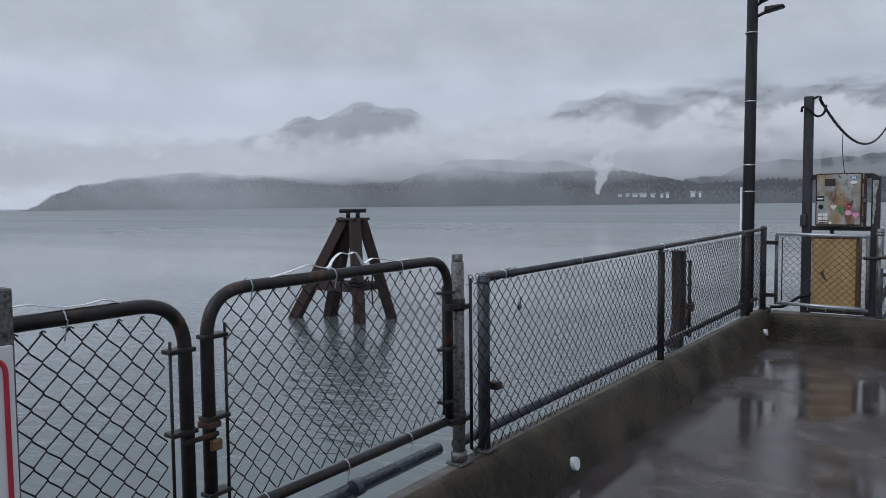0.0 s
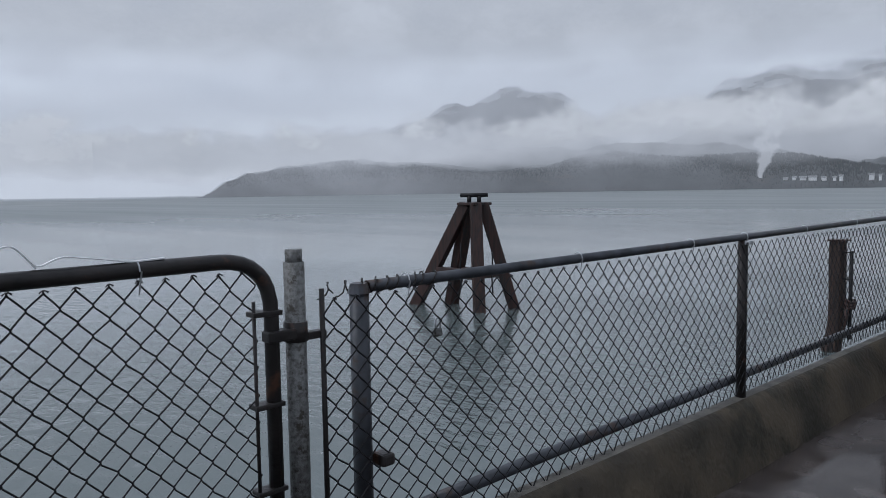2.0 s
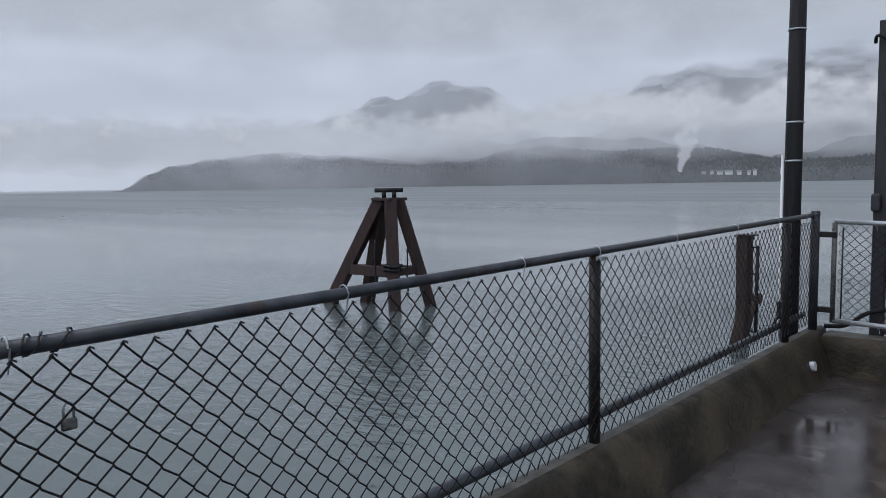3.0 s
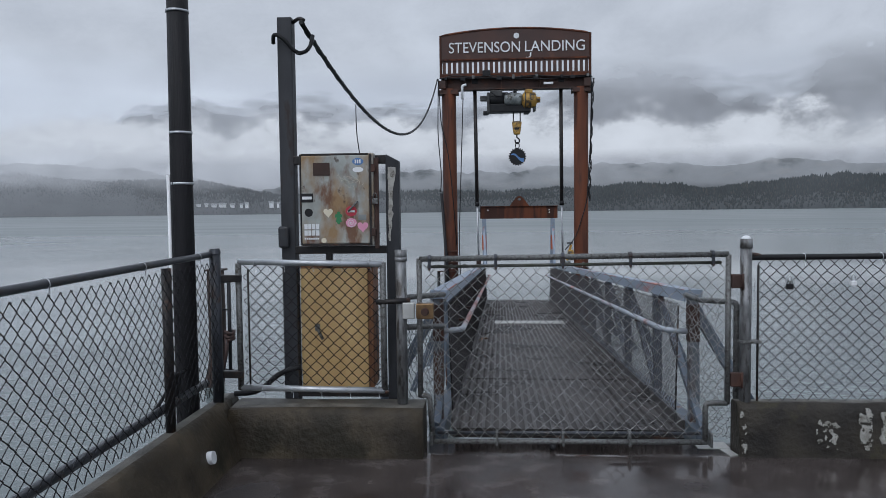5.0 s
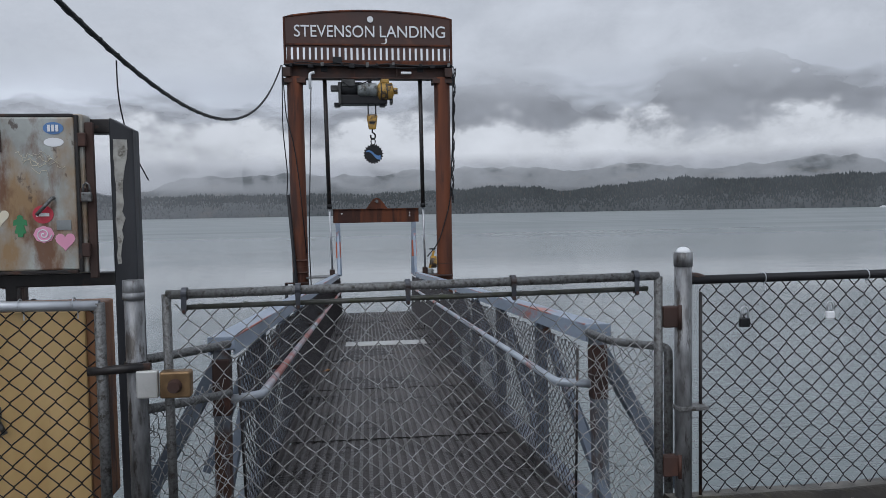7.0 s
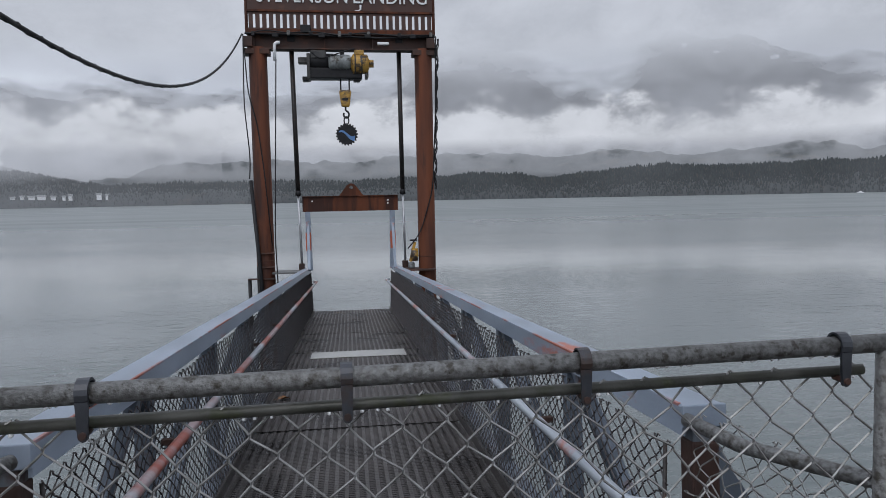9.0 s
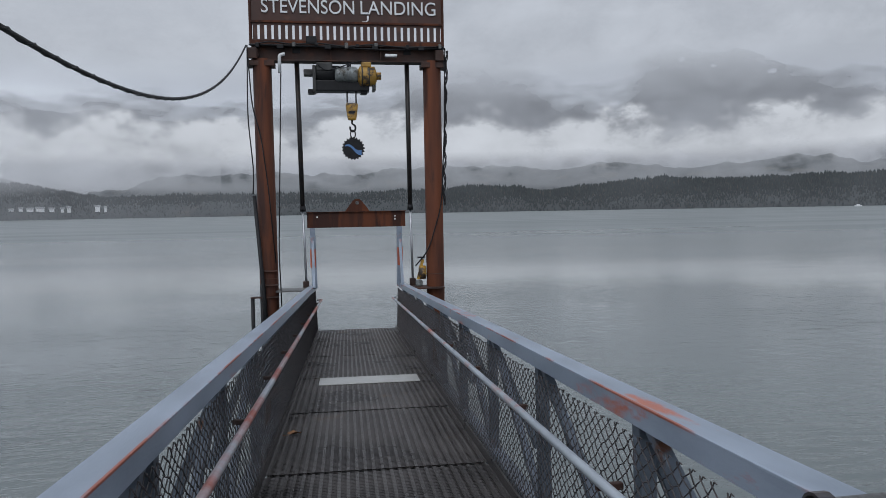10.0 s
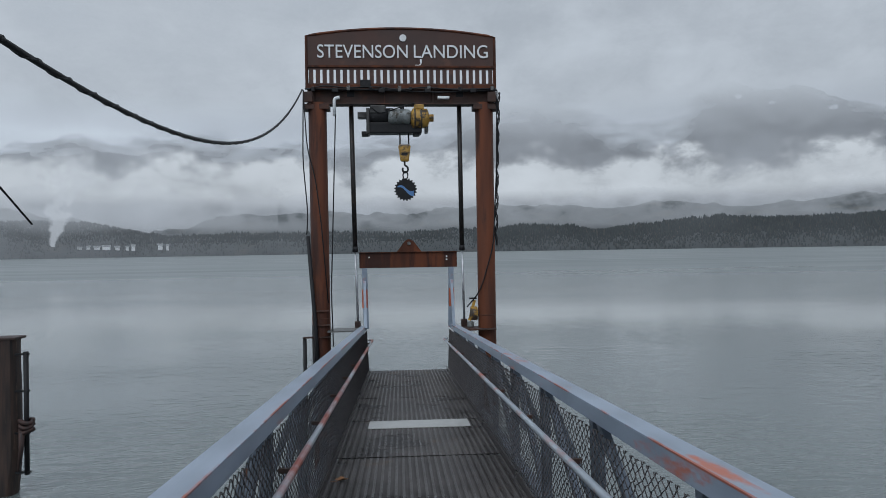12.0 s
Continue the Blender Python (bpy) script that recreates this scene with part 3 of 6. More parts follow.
def ridge(name, profile, near, deep, material, label, rough, seed, shore=0.0, nu=640, nv=22, veil=()):
    """Wooded hills whose crest runs along the profile of (bearing, rise over distance)."""
    y0, y1 = profile[0][0], profile[-1][0]
    verts, faces, hidden = [], [], []
    for i in range(nu + 1):
        yaw = y0 + (y1 - y0) * i / nu
        clear = 1.24 - 0.8 * height_at(veil, yaw) if veil else 9
        crest = height_at(profile, yaw) * (near + deep)
        for j in range(nv + 1):
            k = j / nv
            d = near + deep * k
            p = bearing(yaw, d)
            f = k ** 0.8
            z = slope_height(p, k, crest, rough, seed, shore)
            verts.append((p.x, p.y, z if j else WATER_Z - 4))
            hidden.append(f - clear)
    for i in range(nu):
        for j in range(nv):
            a = i * (nv + 1) + j
            faces.append((a, a + 1, a + nv + 2, a + nv + 1))
    me = bpy.data.meshes.new(name)
    me.from_pydata(verts, [], faces)
    me.attributes.new("veil", "FLOAT", "POINT").data.foreach_set("value", hidden)
    return tagged(part(name, me, material, smooth=True), label, "backdrop", kind="structure")


SHORE = [(65.2, -0.006), (64.5, 0.004), (63, 0.021), (61.2, 0.033), (58.3, 0.040), (54, 0.046), (50.4, 0.038), (43.3, 0.032), (38.9, 0.038),
         (35.4, 0.053), (33, 0.058), (30, 0.053), (25.8, 0.044), (21.5, 0.041), (15.8, 0.026), (9.8, 0.030), (6.8, 0.030), (1.2, 0.028), (-9, 0.029),
         (-11, 0.034), (-14, 0.032), (-16, 0.025), (-20, 0.031), (-26, 0.038), (-36, 0.038), (-60, 0.03), (-80, 0.02)]
HILLS = [(62, 0.0), (56, 0.04), (50, 0.05), (40, 0.055), (33, 0.06), (24, 0.05), (16, 0.035), (10, 0.05), (6.8, 0.056), (1, 0.05), (-10, 0.06), (-20, 0.055), (-30, 0.06), (-60, 0.05), (-80, 0.03)]
PEAKS = [(56, 0.03), (51.6, 0.078), (49.5, 0.095), (45.3, 0.117), (42.3, 0.134), (38, 0.134), (35.5, 0.105), (31, 0.085), (28, 0.105), (25.4, 0.137), (22, 0.147), (14, 0.16), (6, 0.155), (-3, 0.17),
         (-10, 0.20), (-15, 0.195), (-21.5, 0.178), (-26, 0.208), (-30, 0.193), (-37, 0.16), (-50, 0.15), (-80, 0.10)]
# how far down from its crest cloud hides each stretch of mountain
VEIL = [(60, 0.5), (51, 0.25), (45, 0.18), (41, 0.18), (37.5, 0.24), (35.5, 0.6), (31.5, 0.85), (28.5, 0.6), (26, 0.30), (22, 0.34), (15, 0.40), (6, 0.45), (-3, 0.42), (-9, 0.28),
        (-14, 0.30), (-18, 0.55), (-22, 0.55), (-24.5, 0.22), (-27, 0.08), (-31, 0.10), (-35, 0.2), (-40, 0.4), (-80, 0.8)]
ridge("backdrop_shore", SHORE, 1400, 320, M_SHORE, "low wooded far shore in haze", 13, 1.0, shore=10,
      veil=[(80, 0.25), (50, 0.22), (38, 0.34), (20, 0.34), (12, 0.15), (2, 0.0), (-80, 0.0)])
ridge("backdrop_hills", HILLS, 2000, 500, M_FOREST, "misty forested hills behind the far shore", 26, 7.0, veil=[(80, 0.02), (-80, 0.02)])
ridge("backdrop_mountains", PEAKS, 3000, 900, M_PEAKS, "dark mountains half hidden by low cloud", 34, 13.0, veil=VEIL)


def snow_patch(yaw, rise, wide, high, seed):
    """A tongue of snow high on the mountain."""
    c, rng = bearing(yaw, 3330, WATER_Z + rise * 3330), random.Random(seed)
    turn = Matrix.Translation(c) @ Matrix.Rotation(radians(yaw), 4, "Z")
    rim = []
    for i in range(16):
        a = math.tau * i / 16
        q = rng.uniform(0.55, 1.25)
        rim.append((wide * q * math.cos(a), 0.0, high * q * math.sin(a)))
    bm = plate(rim, 3.0)
    bm.transform(turn)
    t = thing("snow_patch", c, "small snow patch high on the misty mountain", "snow", "snow patches")
    part("snow", bm, M_SNOW, t)


M_SNOW = mat("old_snow", (0.62, 0.64, 0.68), (0.45, 0.47, 0.51), 0.8, 0, 0.02, bump=0.0)
snow_patch(-26.7, 0.189, 14, 11, 1)
snow_patch(-28.9, 0.178, 12, 6, 2)
snow_patch(-32.8, 0.166, 22, 10, 3)


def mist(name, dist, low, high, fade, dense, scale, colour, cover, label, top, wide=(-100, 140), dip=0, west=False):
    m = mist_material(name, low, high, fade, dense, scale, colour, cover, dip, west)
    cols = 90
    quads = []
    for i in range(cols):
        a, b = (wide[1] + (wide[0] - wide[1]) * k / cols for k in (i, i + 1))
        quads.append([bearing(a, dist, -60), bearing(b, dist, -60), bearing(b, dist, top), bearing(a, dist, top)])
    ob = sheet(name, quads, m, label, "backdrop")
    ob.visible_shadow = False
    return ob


# the haze sheets glow by emission, which pales the slopes behind them
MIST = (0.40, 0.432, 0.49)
mist("backdrop_haze", 1340, -50, 140, 140, 0.40, 0.004, MIST, 60, "thin painted haze over the far shore, thicker down the river", 400, west=True)
mist("backdrop_shore_mist", 1395, 66, 96, 30, 0.62, 0.0085, (0.42, 0.45, 0.50), 190, "torn mist along the wooded shore down the river", 330, wide=(8, 72), west=True)
mist("backdrop_valley_mist", 1760, 66, 92, 34, 0.30, 0.011, (0.42, 0.45, 0.50), 260, "patches of mist on the wooded shore hills", 500)
mist("backdrop_cloud_bank", 1950, 158, 190, 62, 0.95, 0.0066, (0.495, 0.523, 0.563), 250, "white bank of low cloud across the mountains", 700, dip=72)
mist("backdrop_mountain_haze", 2900, -50, 900, 300, 0.42, 0.0034, MIST, 250, "grey painted haze in front of the mountains", 1500)
mist("backdrop_cloud_ceiling", 2800, 600, 3000, 230, 0.92, 0.0034, (0.43, 0.463, 0.515), 800, "grey cloud ceiling over the peaks", 1600)


def far_woods():
    """Conifers along the far shore, too many to count."""
    rng = random.Random(5)
    verts, faces = [], []
    for _ in range(36000):
        yaw = rng.choice((rng.uniform(-48, -8), rng.uniform(-48, -8), rng.uniform(-10, 26), rng.uniform(24, 63)))
        k = rng.random() ** 0.75
        if yaw > 12:
            k *= 0.86
        base = bearing(yaw, 1400 + 320 * k)
        base.z = slope_height(base, k, height_at(SHORE, yaw) * 1720, 13, 1.0, 10) - 1.5
        stand = 0.5 + 0.5 * noise.noise(Vector((yaw * 0.7, k * 3, 4)))
        h = rng.uniform(5, 11) + rng.uniform(0, 9) * stand
        h *= (0.95 if yaw < -7 else 0.62 if yaw < 26 else 0.42) * (0.6 + 0.4 * min(1, k * 2.2))
        r = h * rng.uniform(0.2, 0.34)
        for lo, hi, w in ((0.0, 0.65, 1.0), (0.35, 1.0, 0.66)):
            b = len(verts)
            for j in range(5):
                a = math.tau * (j + rng.random() * 0.5) / 5
                verts.append(base + Vector((math.cos(a) * r * w, math.sin(a) * r * w, h * lo)))
            verts.append(base + Vector((rng.uniform(-0.5, 0.5), 0, h * hi)))
            faces += [(b + j, b + (j + 1) % 5, b + 5) for j in range(5)]
    me = bpy.data.meshes.new("far_woods")
    me.from_pydata(verts, [], faces)
    return tagged(part("far_woods", me, M_WOODS), "dark conifer woods along the far shore", "woods", kind="stuff")


far_woods()


# ---- the pier ----
CURB_TOP, CURB_IN, CURB_OUT = 0.31, -1.61, -1.845
NORTH_IN, NORTH_OUT = 9.80, 10.12
EAST_IN, EAST_OUT = 9.885, 10.05
FENCE_X, GATE_Y = -1.795, 9.99


def pier():
    bm = bmesh.new()
    nx, ny = 26, 60
    x0, x1, y0, y1 = CURB_OUT + 0.004, 6.0, -6.0, NORTH_OUT + 0.02
    grid = []
    for j in range(ny + 1):
        y = y0 + (y1 - y0) * j / ny
        row = []
        for i in range(nx + 1):
            x = x0 + (x1 - x0) * i / nx
            fall = -0.06 * min(1, max(0, (y - 4.0) / 5.8))
            row.append(bm.verts.new((x, y, fall + 0.006 * noise.noise(Vector((x * 0.6, y * 0.6, 2))))))
        grid.append(row)
    for a, b in zip(grid, grid[1:]):
        for i in range(nx):
            bm.faces.new((a[i], a[i + 1], b[i + 1], b[i])).smooth = True
    rim = [grid[0][i] for i in range(nx + 1)] + [r[-1] for r in grid[1:]] + [grid[-1][i] for i in range(nx - 1, -1, -1)] + [r[0] for r in grid[-2:0:-1]]
    low = [bm.verts.new((v.co.x, v.co.y, -0.55)) for v in rim]
    for i in range(len(rim)):
        k = (i + 1) % len(rim)
        bm.faces.new((rim[i], low[i], low[k], rim[k]))
    bm.faces.new(low)
    ob = part("pavement", bm, M_DECK)
    tagged(ob, "wet dark concrete pier deck with puddles", "pier deck", kind="structure")
    ob = part("pier_wall", new_box(CURB_OUT + 0.3, 5.7, -5.8, NORTH_OUT - 0.25, -6.0, -0.55), M_CURB)
    tagged(ob, "dark concrete wall under the pier deck", "pier wall", kind="structure")


def kerb(name, long_x, a0, a1, outer, inner, batter, label, low=0.06, face=M_CURB):
    """A kerb wall along x or y: battered face towards the deck, rounded edges, paler concrete on top."""
    bm = bmesh.new()
    n = max(4, int((a1 - a0) / 0.12))
    top_in = inner + batter
    dirn = 1 if outer > inner else -1
    prof = [(outer, -0.12), (outer, CURB_TOP - 0.02), (outer - dirn * 0.02, CURB_TOP), (top_in + dirn * 0.05, CURB_TOP + 0.001),
            (top_in + dirn * 0.016, CURB_TOP - 0.010), (top_in, CURB_TOP - 0.042), (inner + batter * 0.4, 0.12), (inner - batter * 0.3, -0.12)]
    ring = []
    for i in range(n + 1):
        a = a0 + (a1 - a0) * i / n
        row = []
        for k, (o, z) in enumerate(prof):
            wob = noise.fractal(Vector((a * 2.3, k * 3.1, a0)), 0.7, 2.0, 4) * 0.006
            drop = low if long_x else 0.055 * min(1, max(0, (a - 4.0) / 5.8))
            z2 = z + (wob if z > 0.1 else 0) - (drop if z > 0.2 else 0)
            row.append(bm.verts.new((a, o + wob, z2) if long_x else (o + wob, a, z2)))
        ring.append(row)
    for p, q in zip(ring, ring[1:]):
        for j in range(len(prof) - 1):
            f = bm.faces.new((p[j], p[j + 1], q[j + 1], q[j]))
            f.smooth = True
            # the top faces take the paler second concrete
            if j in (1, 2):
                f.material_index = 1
    bm.faces.new(ring[0])
    bm.faces.new(ring[-1])
    me = solid(bm, name)
    me.materials.append(face)
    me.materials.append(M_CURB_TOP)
    return tagged(part(name, me, face), label, "kerb wall", kind="structure")


M_CURB_TOP = mat("paler_kerb_top_concrete", (0.15, 0.14, 0.12), (0.06, 0.056, 0.047), 0.65, 0, 9, (0.07, 0.065, 0.05), 0.60, 3.5, 0.6, 60)
M_CURB_BLACK = mat("algae_blackened_concrete", (0.040, 0.034, 0.026), (0.014, 0.012, 0.010), 0.55, 0, 4.0, (0.05, 0.043, 0.022), 0.60, 2.2, 1.0, 32, spec=0.3)
pier()
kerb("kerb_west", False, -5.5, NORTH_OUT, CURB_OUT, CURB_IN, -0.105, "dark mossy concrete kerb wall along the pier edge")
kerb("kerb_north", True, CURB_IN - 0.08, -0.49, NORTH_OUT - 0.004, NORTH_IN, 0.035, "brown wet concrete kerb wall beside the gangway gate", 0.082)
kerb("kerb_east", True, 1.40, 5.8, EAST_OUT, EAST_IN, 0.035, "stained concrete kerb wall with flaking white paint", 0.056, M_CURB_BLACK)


def paint_flakes():
    """What is left of white painted marks on the kerb by the gate."""
    rng = random.Random(21)
    t = thing("painted_mark", (2.0, EAST_IN, 0.1), "flaking white painted marks on the concrete kerb", "painted mark")
    for x0, x1, z0, z1, taper, lost in FLAKES:
        verts, faces = [], []
        s = 0.0045
        for i in range(int((x1 - x0) / s)):
            for k in range(int((z1 - z0) / s)):
                u, v = (i + 0.5) * s / (x1 - x0), (k + 0.5) * s / (z1 - z0)
                x, z = x0 + i * s, z0 + k * s
                half = 0.5 * (1 - taper * (1 - v))
                rim = abs(u - 0.5) / half
                wear = noise.fractal(Vector((x * 26, z * 26, x0)), 0.6, 2.2, 5)
                if rim > 1.0 + 0.25 * wear or wear < lost + 0.5 * rim ** 4 + 0.5 * abs(2 * v - 1) ** 6:
                    continue
                b = len(verts)
                for dx, dz in ((0, 0), (s, 0), (s, s), (0, s)):
                    zz = z + dz + rng.uniform(-0.001, 0.001)
                    verts.append((x + dx + rng.uniform(-0.001, 0.001), EAST_IN + zz / 0.25 * 0.035 - 0.010, zz))
                faces.append((b, b + 1, b + 2, b + 3))
        me = bpy.data.meshes.new("paint_flake")
        me.from_pydata(verts, [], faces)
        tagged(part("paint_flake", me, M_FLAKE, t), kind="stuff")


FLAKES = ((1.405, 1.445, -0.05, 0.235, 0.0, 0.08), (1.845, 1.985, -0.01, 0.20, -0.1, 0.05), (2.08, 2.18, -0.01, 0.235, 0.45, -0.16), (2.205, 2.335, 0.0, 0.215, 0.1, -0.12), (2.33, 2.46, 0.02, 0.225, 0.15, -0.06))
M_FLAKE = mat("old_white_paint", (0.42, 0.41, 0.375), (0.24, 0.23, 0.205), 0.6, 0, 25, (0.12, 0.11, 0.09), 0.58, 18)
paint_flakes()


def drain(y):
    t = thing("drain_pipe", (CURB_IN, y, 0.075), "white plastic scupper pipe through the kerb", "drain pipe", "kerb drains")
    bm = bmesh.new()
    bmesh.ops.create_cone(bm, cap_ends=True, segments=20, radius1=0.036, radius2=0.036, depth=0.05, matrix=pose(CURB_IN - 0.028, y, 0.075, 0, 80, 0))
    part("sleeve", bm, M_WHITE, t)


drain(4.58)
drain(9.40)


# ---- chain-link fence along the west kerb ----
def post(parent, x, y, z0, z1, r, material, name="post", cap=True, label=""):
    p = pipe(name, [(x, y, z0), (x, y, z1)], r, material, parent, label)
    if cap:
        bm = bmesh.new()
        bmesh.ops.create_cone(bm, cap_ends=True, segments=14, radius1=r * 1.18, radius2=r * 0.85, depth=0.03, matrix=Matrix.Translation((x, y, z1 + 0.005)))
        part("cap", bm, material, p)
    return p


def tie(parent, x, y, z, r, along="y", material=None):
    """A wire loop round a rail, with its twisted end."""
    pts = []
    for i in range(13):
        a = math.tau * i / 12
        c, s = math.cos(a) * (r + 0.003), math.sin(a) * (r + 0.003)
        pts.append((x + c, y + 0.004 * i / 12, z + s) if along == "y" else (x + 0.004 * i / 12, y + c, z + s))
    pts.append((x + 0.012, y, z - r - 0.035))
    return part("tie_wire", tubes("tie_wire", [pts], 0.0022, 5), material or M_GALV_CLEAN, parent)


def west_fence():
    t = thing("chain_link_fence", (FENCE_X, 3.7, CURB_TOP), "grey chain-link fence with dark pipe rails on the kerb", "fence")
    x = FENCE_X
    pp = post(t, x, 3.92, CURB_TOP, 1.14, 0.03, M_RAIL)
    part("base_plate", new_box(x - 0.045, x + 0.05, 3.92 - 0.05, 3.92 + 0.05, CURB_TOP, CURB_TOP + 0.012, 0.004), M_GALV, pp)
    for y, top in ((6.47, 1.14), (9.27, 1.14)):
        post(t, x, y, CURB_TOP - 0.07, top, 0.027, M_DARK, cap=False)
    post(t, x + 0.02, 9.92, CURB_TOP - 0.08, 1.19, 0.034, M_RAIL, "corner_post")
    pipe("top_rail", [(x, 3.95, 1.147), (x, 6.5, 1.158), (x, 9.9, 1.175)], 0.0185, M_RAIL, t, "dark grey top rail pipe")
    pipe("bottom_rail", [(x - 0.055, 3.75, 0.375), (x - 0.05, 9.9, 0.375)], 0.024, M_RAIL, t)
    part("wire_mesh", chain_link("wire_mesh", (x + 0.046, 3.76, 0.318), (0, 1, 0), (0, 0, 1), 6.12, 0.805, r=0.0026), M_WIRE_DARK, t, "dark woven chain-link wire")
    pipe("tension_bar", [(x + 0.02, 3.775, 0.36), (x + 0.02, 3.775, 1.16)], 0.008, M_DARK, t)
    for y in (4.1, 5.0, 5.9, 6.48, 7.3, 8.2, 9.0, 9.7):
        tie(t, x, y, 1.152 + (y - 4) * 0.0038, 0.0185)
    bm = box(bmesh.new(), x - 0.04, x + 0.045, 6.45, 6.49, 1.12, 1.14, 0.003)
    part("clamp", bm, M_GALV_CLEAN, t)
    bm = box(bmesh.new(), x, x + 0.06, 3.95, 4.0, 0.60, 0.64, 0.01)
    part("bracket", bm, M_DARK, t)
    # curls of cut wire along the end of the rail
    rng = random.Random(3)
    curls = []
    for i in range(9):
        y = 3.80 + i * 0.052 + rng.uniform(-0.015, 0.015)
        curls.append([(x + 0.024 * math.cos(a), y + 0.012 * a + rng.uniform(-0.004, 0.004), 1.150 + 0.023 * math.sin(a)) for a in [-1.6 + k * 0.6 for k in range(10)]])
    tagged(part("loose_wire", tubes("loose_wire", curls, 0.0025, 5), M_DARK, t), kind="stuff")
    return t


west_fence()


def padlock(place, material, label, face="y", s=1.0):
    """Body and shackle of a small padlock hung on the wire."""
    t = thing("padlock", place, label, "padlock", "padlocks on the fences")
    x, y, z = place
    w, d, h = (0.022 * s, 0.009 * s, 0.036 * s) if face == "y" else (0.009 * s, 0.022 * s, 0.036 * s)
    part("body", new_box(x - w, x + w, y - d, y + d, z - h, z, 0.005), material, t)
    arc = [(-0.014, 0), (-0.014, 0.03), (-0.008, 0.042), (0, 0.046), (0.008, 0.042), (0.014, 0.03), (0.014, 0)]
    pts = [(x + a * s, y, z + b * s) if face == "y" else (x, y + a * s, z + b * s) for a, b in arc]
    pipe("shackle", pts, 0.004 * s, M_GALV_CLEAN, t, sides=8)
    return t


padlock((FENCE_X + 0.04, 4.20, 0.99), M_GALV, "small worn padlock hanging on the chain-link", "x", 0.75)


def swing_leaf(y0, y1, z0, z1, meet, label):
    """One leaf of the pipe-framed double gate; meet is the edge where the leaves meet."""
    t = thing("swing_gate", (FENCE_X, (y0 + y1) / 2, z0), label, "gate", "double gate leaves")
    x, r = FENCE_X, 0.0205
    frame_line = bend([(x, y0, z0 - 0.01), (x, y0, z1), (x, y1, z1 + 0.012), (x, y1, z0)], 0.15, 8)
    pipe("frame", frame_line, r, M_DARK, t, sides=14)
    pipe("bottom_rail", [(x, y0, z0), (x, y1, z0)], r * 0.95, M_DARK, t)
    part("wire_mesh", chain_link("wire_mesh", (x + 0.01, y0 + 0.055, z0 + 0.02), (0, 1, 0), (0, 0, 1), y1 - y0 - 0.1, z1 - z0 - 0.045, w=0.067, h=0.073, r=0.0022), M_WIRE_DARK, t)
    for y in (y0 + 0.058, y1 - 0.058):
        b = pipe("tension_bar", [(x + 0.012, y, z0 + 0.04), (x + 0.012, y, z1 - 0.1)], 0.005, M_DARK, t)
        for k in (0.12, 0.45, 0.8):
            z, ya = z0 + (z1 - z0) * k, (y0 if y < (y0 + y1) / 2 else y1)
            s = 1 if ya == y0 else -1
            part("strap", new_box(x - 0.023, x + 0.024, min(ya - 0.023 * s, y + 0.006 * s), max(ya - 0.023 * s, y + 0.006 * s), z, z + 0.014, 0.003), M_DARK, b)
    for i in range(6):
        y = y0 + 0.16 + (y1 - y0 - 0.32) * i / 5
        if i % 2 == 0:
            tie(t, x, y, z1 + 0.006, r)
            tie(t, x, y + 0.05, z0, r)
    return t


swing_leaf(2.345, 3.625, 0.53, 1.245, 2.3, "black pipe swing gate with rounded corners and chain-link infill")
swing_leaf(0.965, 2.268, 0.52, 1.215, 2.3, "black pipe swing gate leaf hung beside a sign post")


def latch():
    t = thing("gate_latch", (FENCE_X, 2.307, 0.8), "rusty drop latch with a brass padlock joining the gate leaves", "latch")
    part("bar", new_box(FENCE_X + 0.018, FENCE_X + 0.03, 2.24, 2.36, 0.805, 0.82, 0.003), M_DARK, t)
    part("collar", new_box(FENCE_X - 0.025, FENCE_X + 0.026, 2.32, 2.372, 0.83, 0.85, 0.004), M_RUST_DARK, t)
    part("padlock_body", new_box(FENCE_X + 0.024, FENCE_X + 0.042, 2.325, 2.362, 0.765, 0.80, 0.005), M_BRASS, t, "tarnished brass padlock body")


latch()


def straps():
    """Stiff white plastic strips lying in waves along the gate tops."""
    for y0, shape in ((2.56, [(0, 0.0), (0.1, 0.02), (0.22, 0.055), (0.28, 0.03), (0.31, 0.02), (0.34, 0.075), (0.38, 0.105), (0.42, 0.085), (0.455, 0.105), (0.49, 0.045), (0.50, 0.02), (0.55, 0.055), (0.62, 0.04), (0.70, 0.02), (0.78, 0.025)]),
                      (1.74, [(0, 0.03), (0.03, 0.05), (0.09, 0.055), (0.16, 0.03), (0.23, 0.028), (0.29, 0.042), (0.33, 0.02)])):
        t = thing("plastic_strap", (FENCE_X, y0, 1.25), "bent white plastic strap lying on the gate top", "strap", "loose straps")
        z = 1.262 if y0 > 2 else 1.232
        pts = [Vector((FENCE_X, y0 + a, z + b * 0.66)) for a, b in shape]
        dense = bend(pts, 0.018, 4)[:-1]
        bm = bmesh.new()
        rows = [(bm.verts.new(p + Vector((-0.007, 0, 0))), bm.verts.new(p + Vector((0.007, 0, 0)))) for p in dense + [pts[-1]]]
        low = [(bm.verts.new(a.co - Vector((0, 0, 0.003))), bm.verts.new(b.co - Vector((0, 0, 0.003)))) for a, b in rows]
        for (a, b), (c, d), (e, f), (g, h) in zip(rows, rows[1:], low, low[1:]):
            for q in ((a, b, d, c), (e, g, h, f), (a, c, g, e), (b, f, h, d)):
                bm.faces.new(q)
        part("strip", bm, M_WHITE, t)


straps()


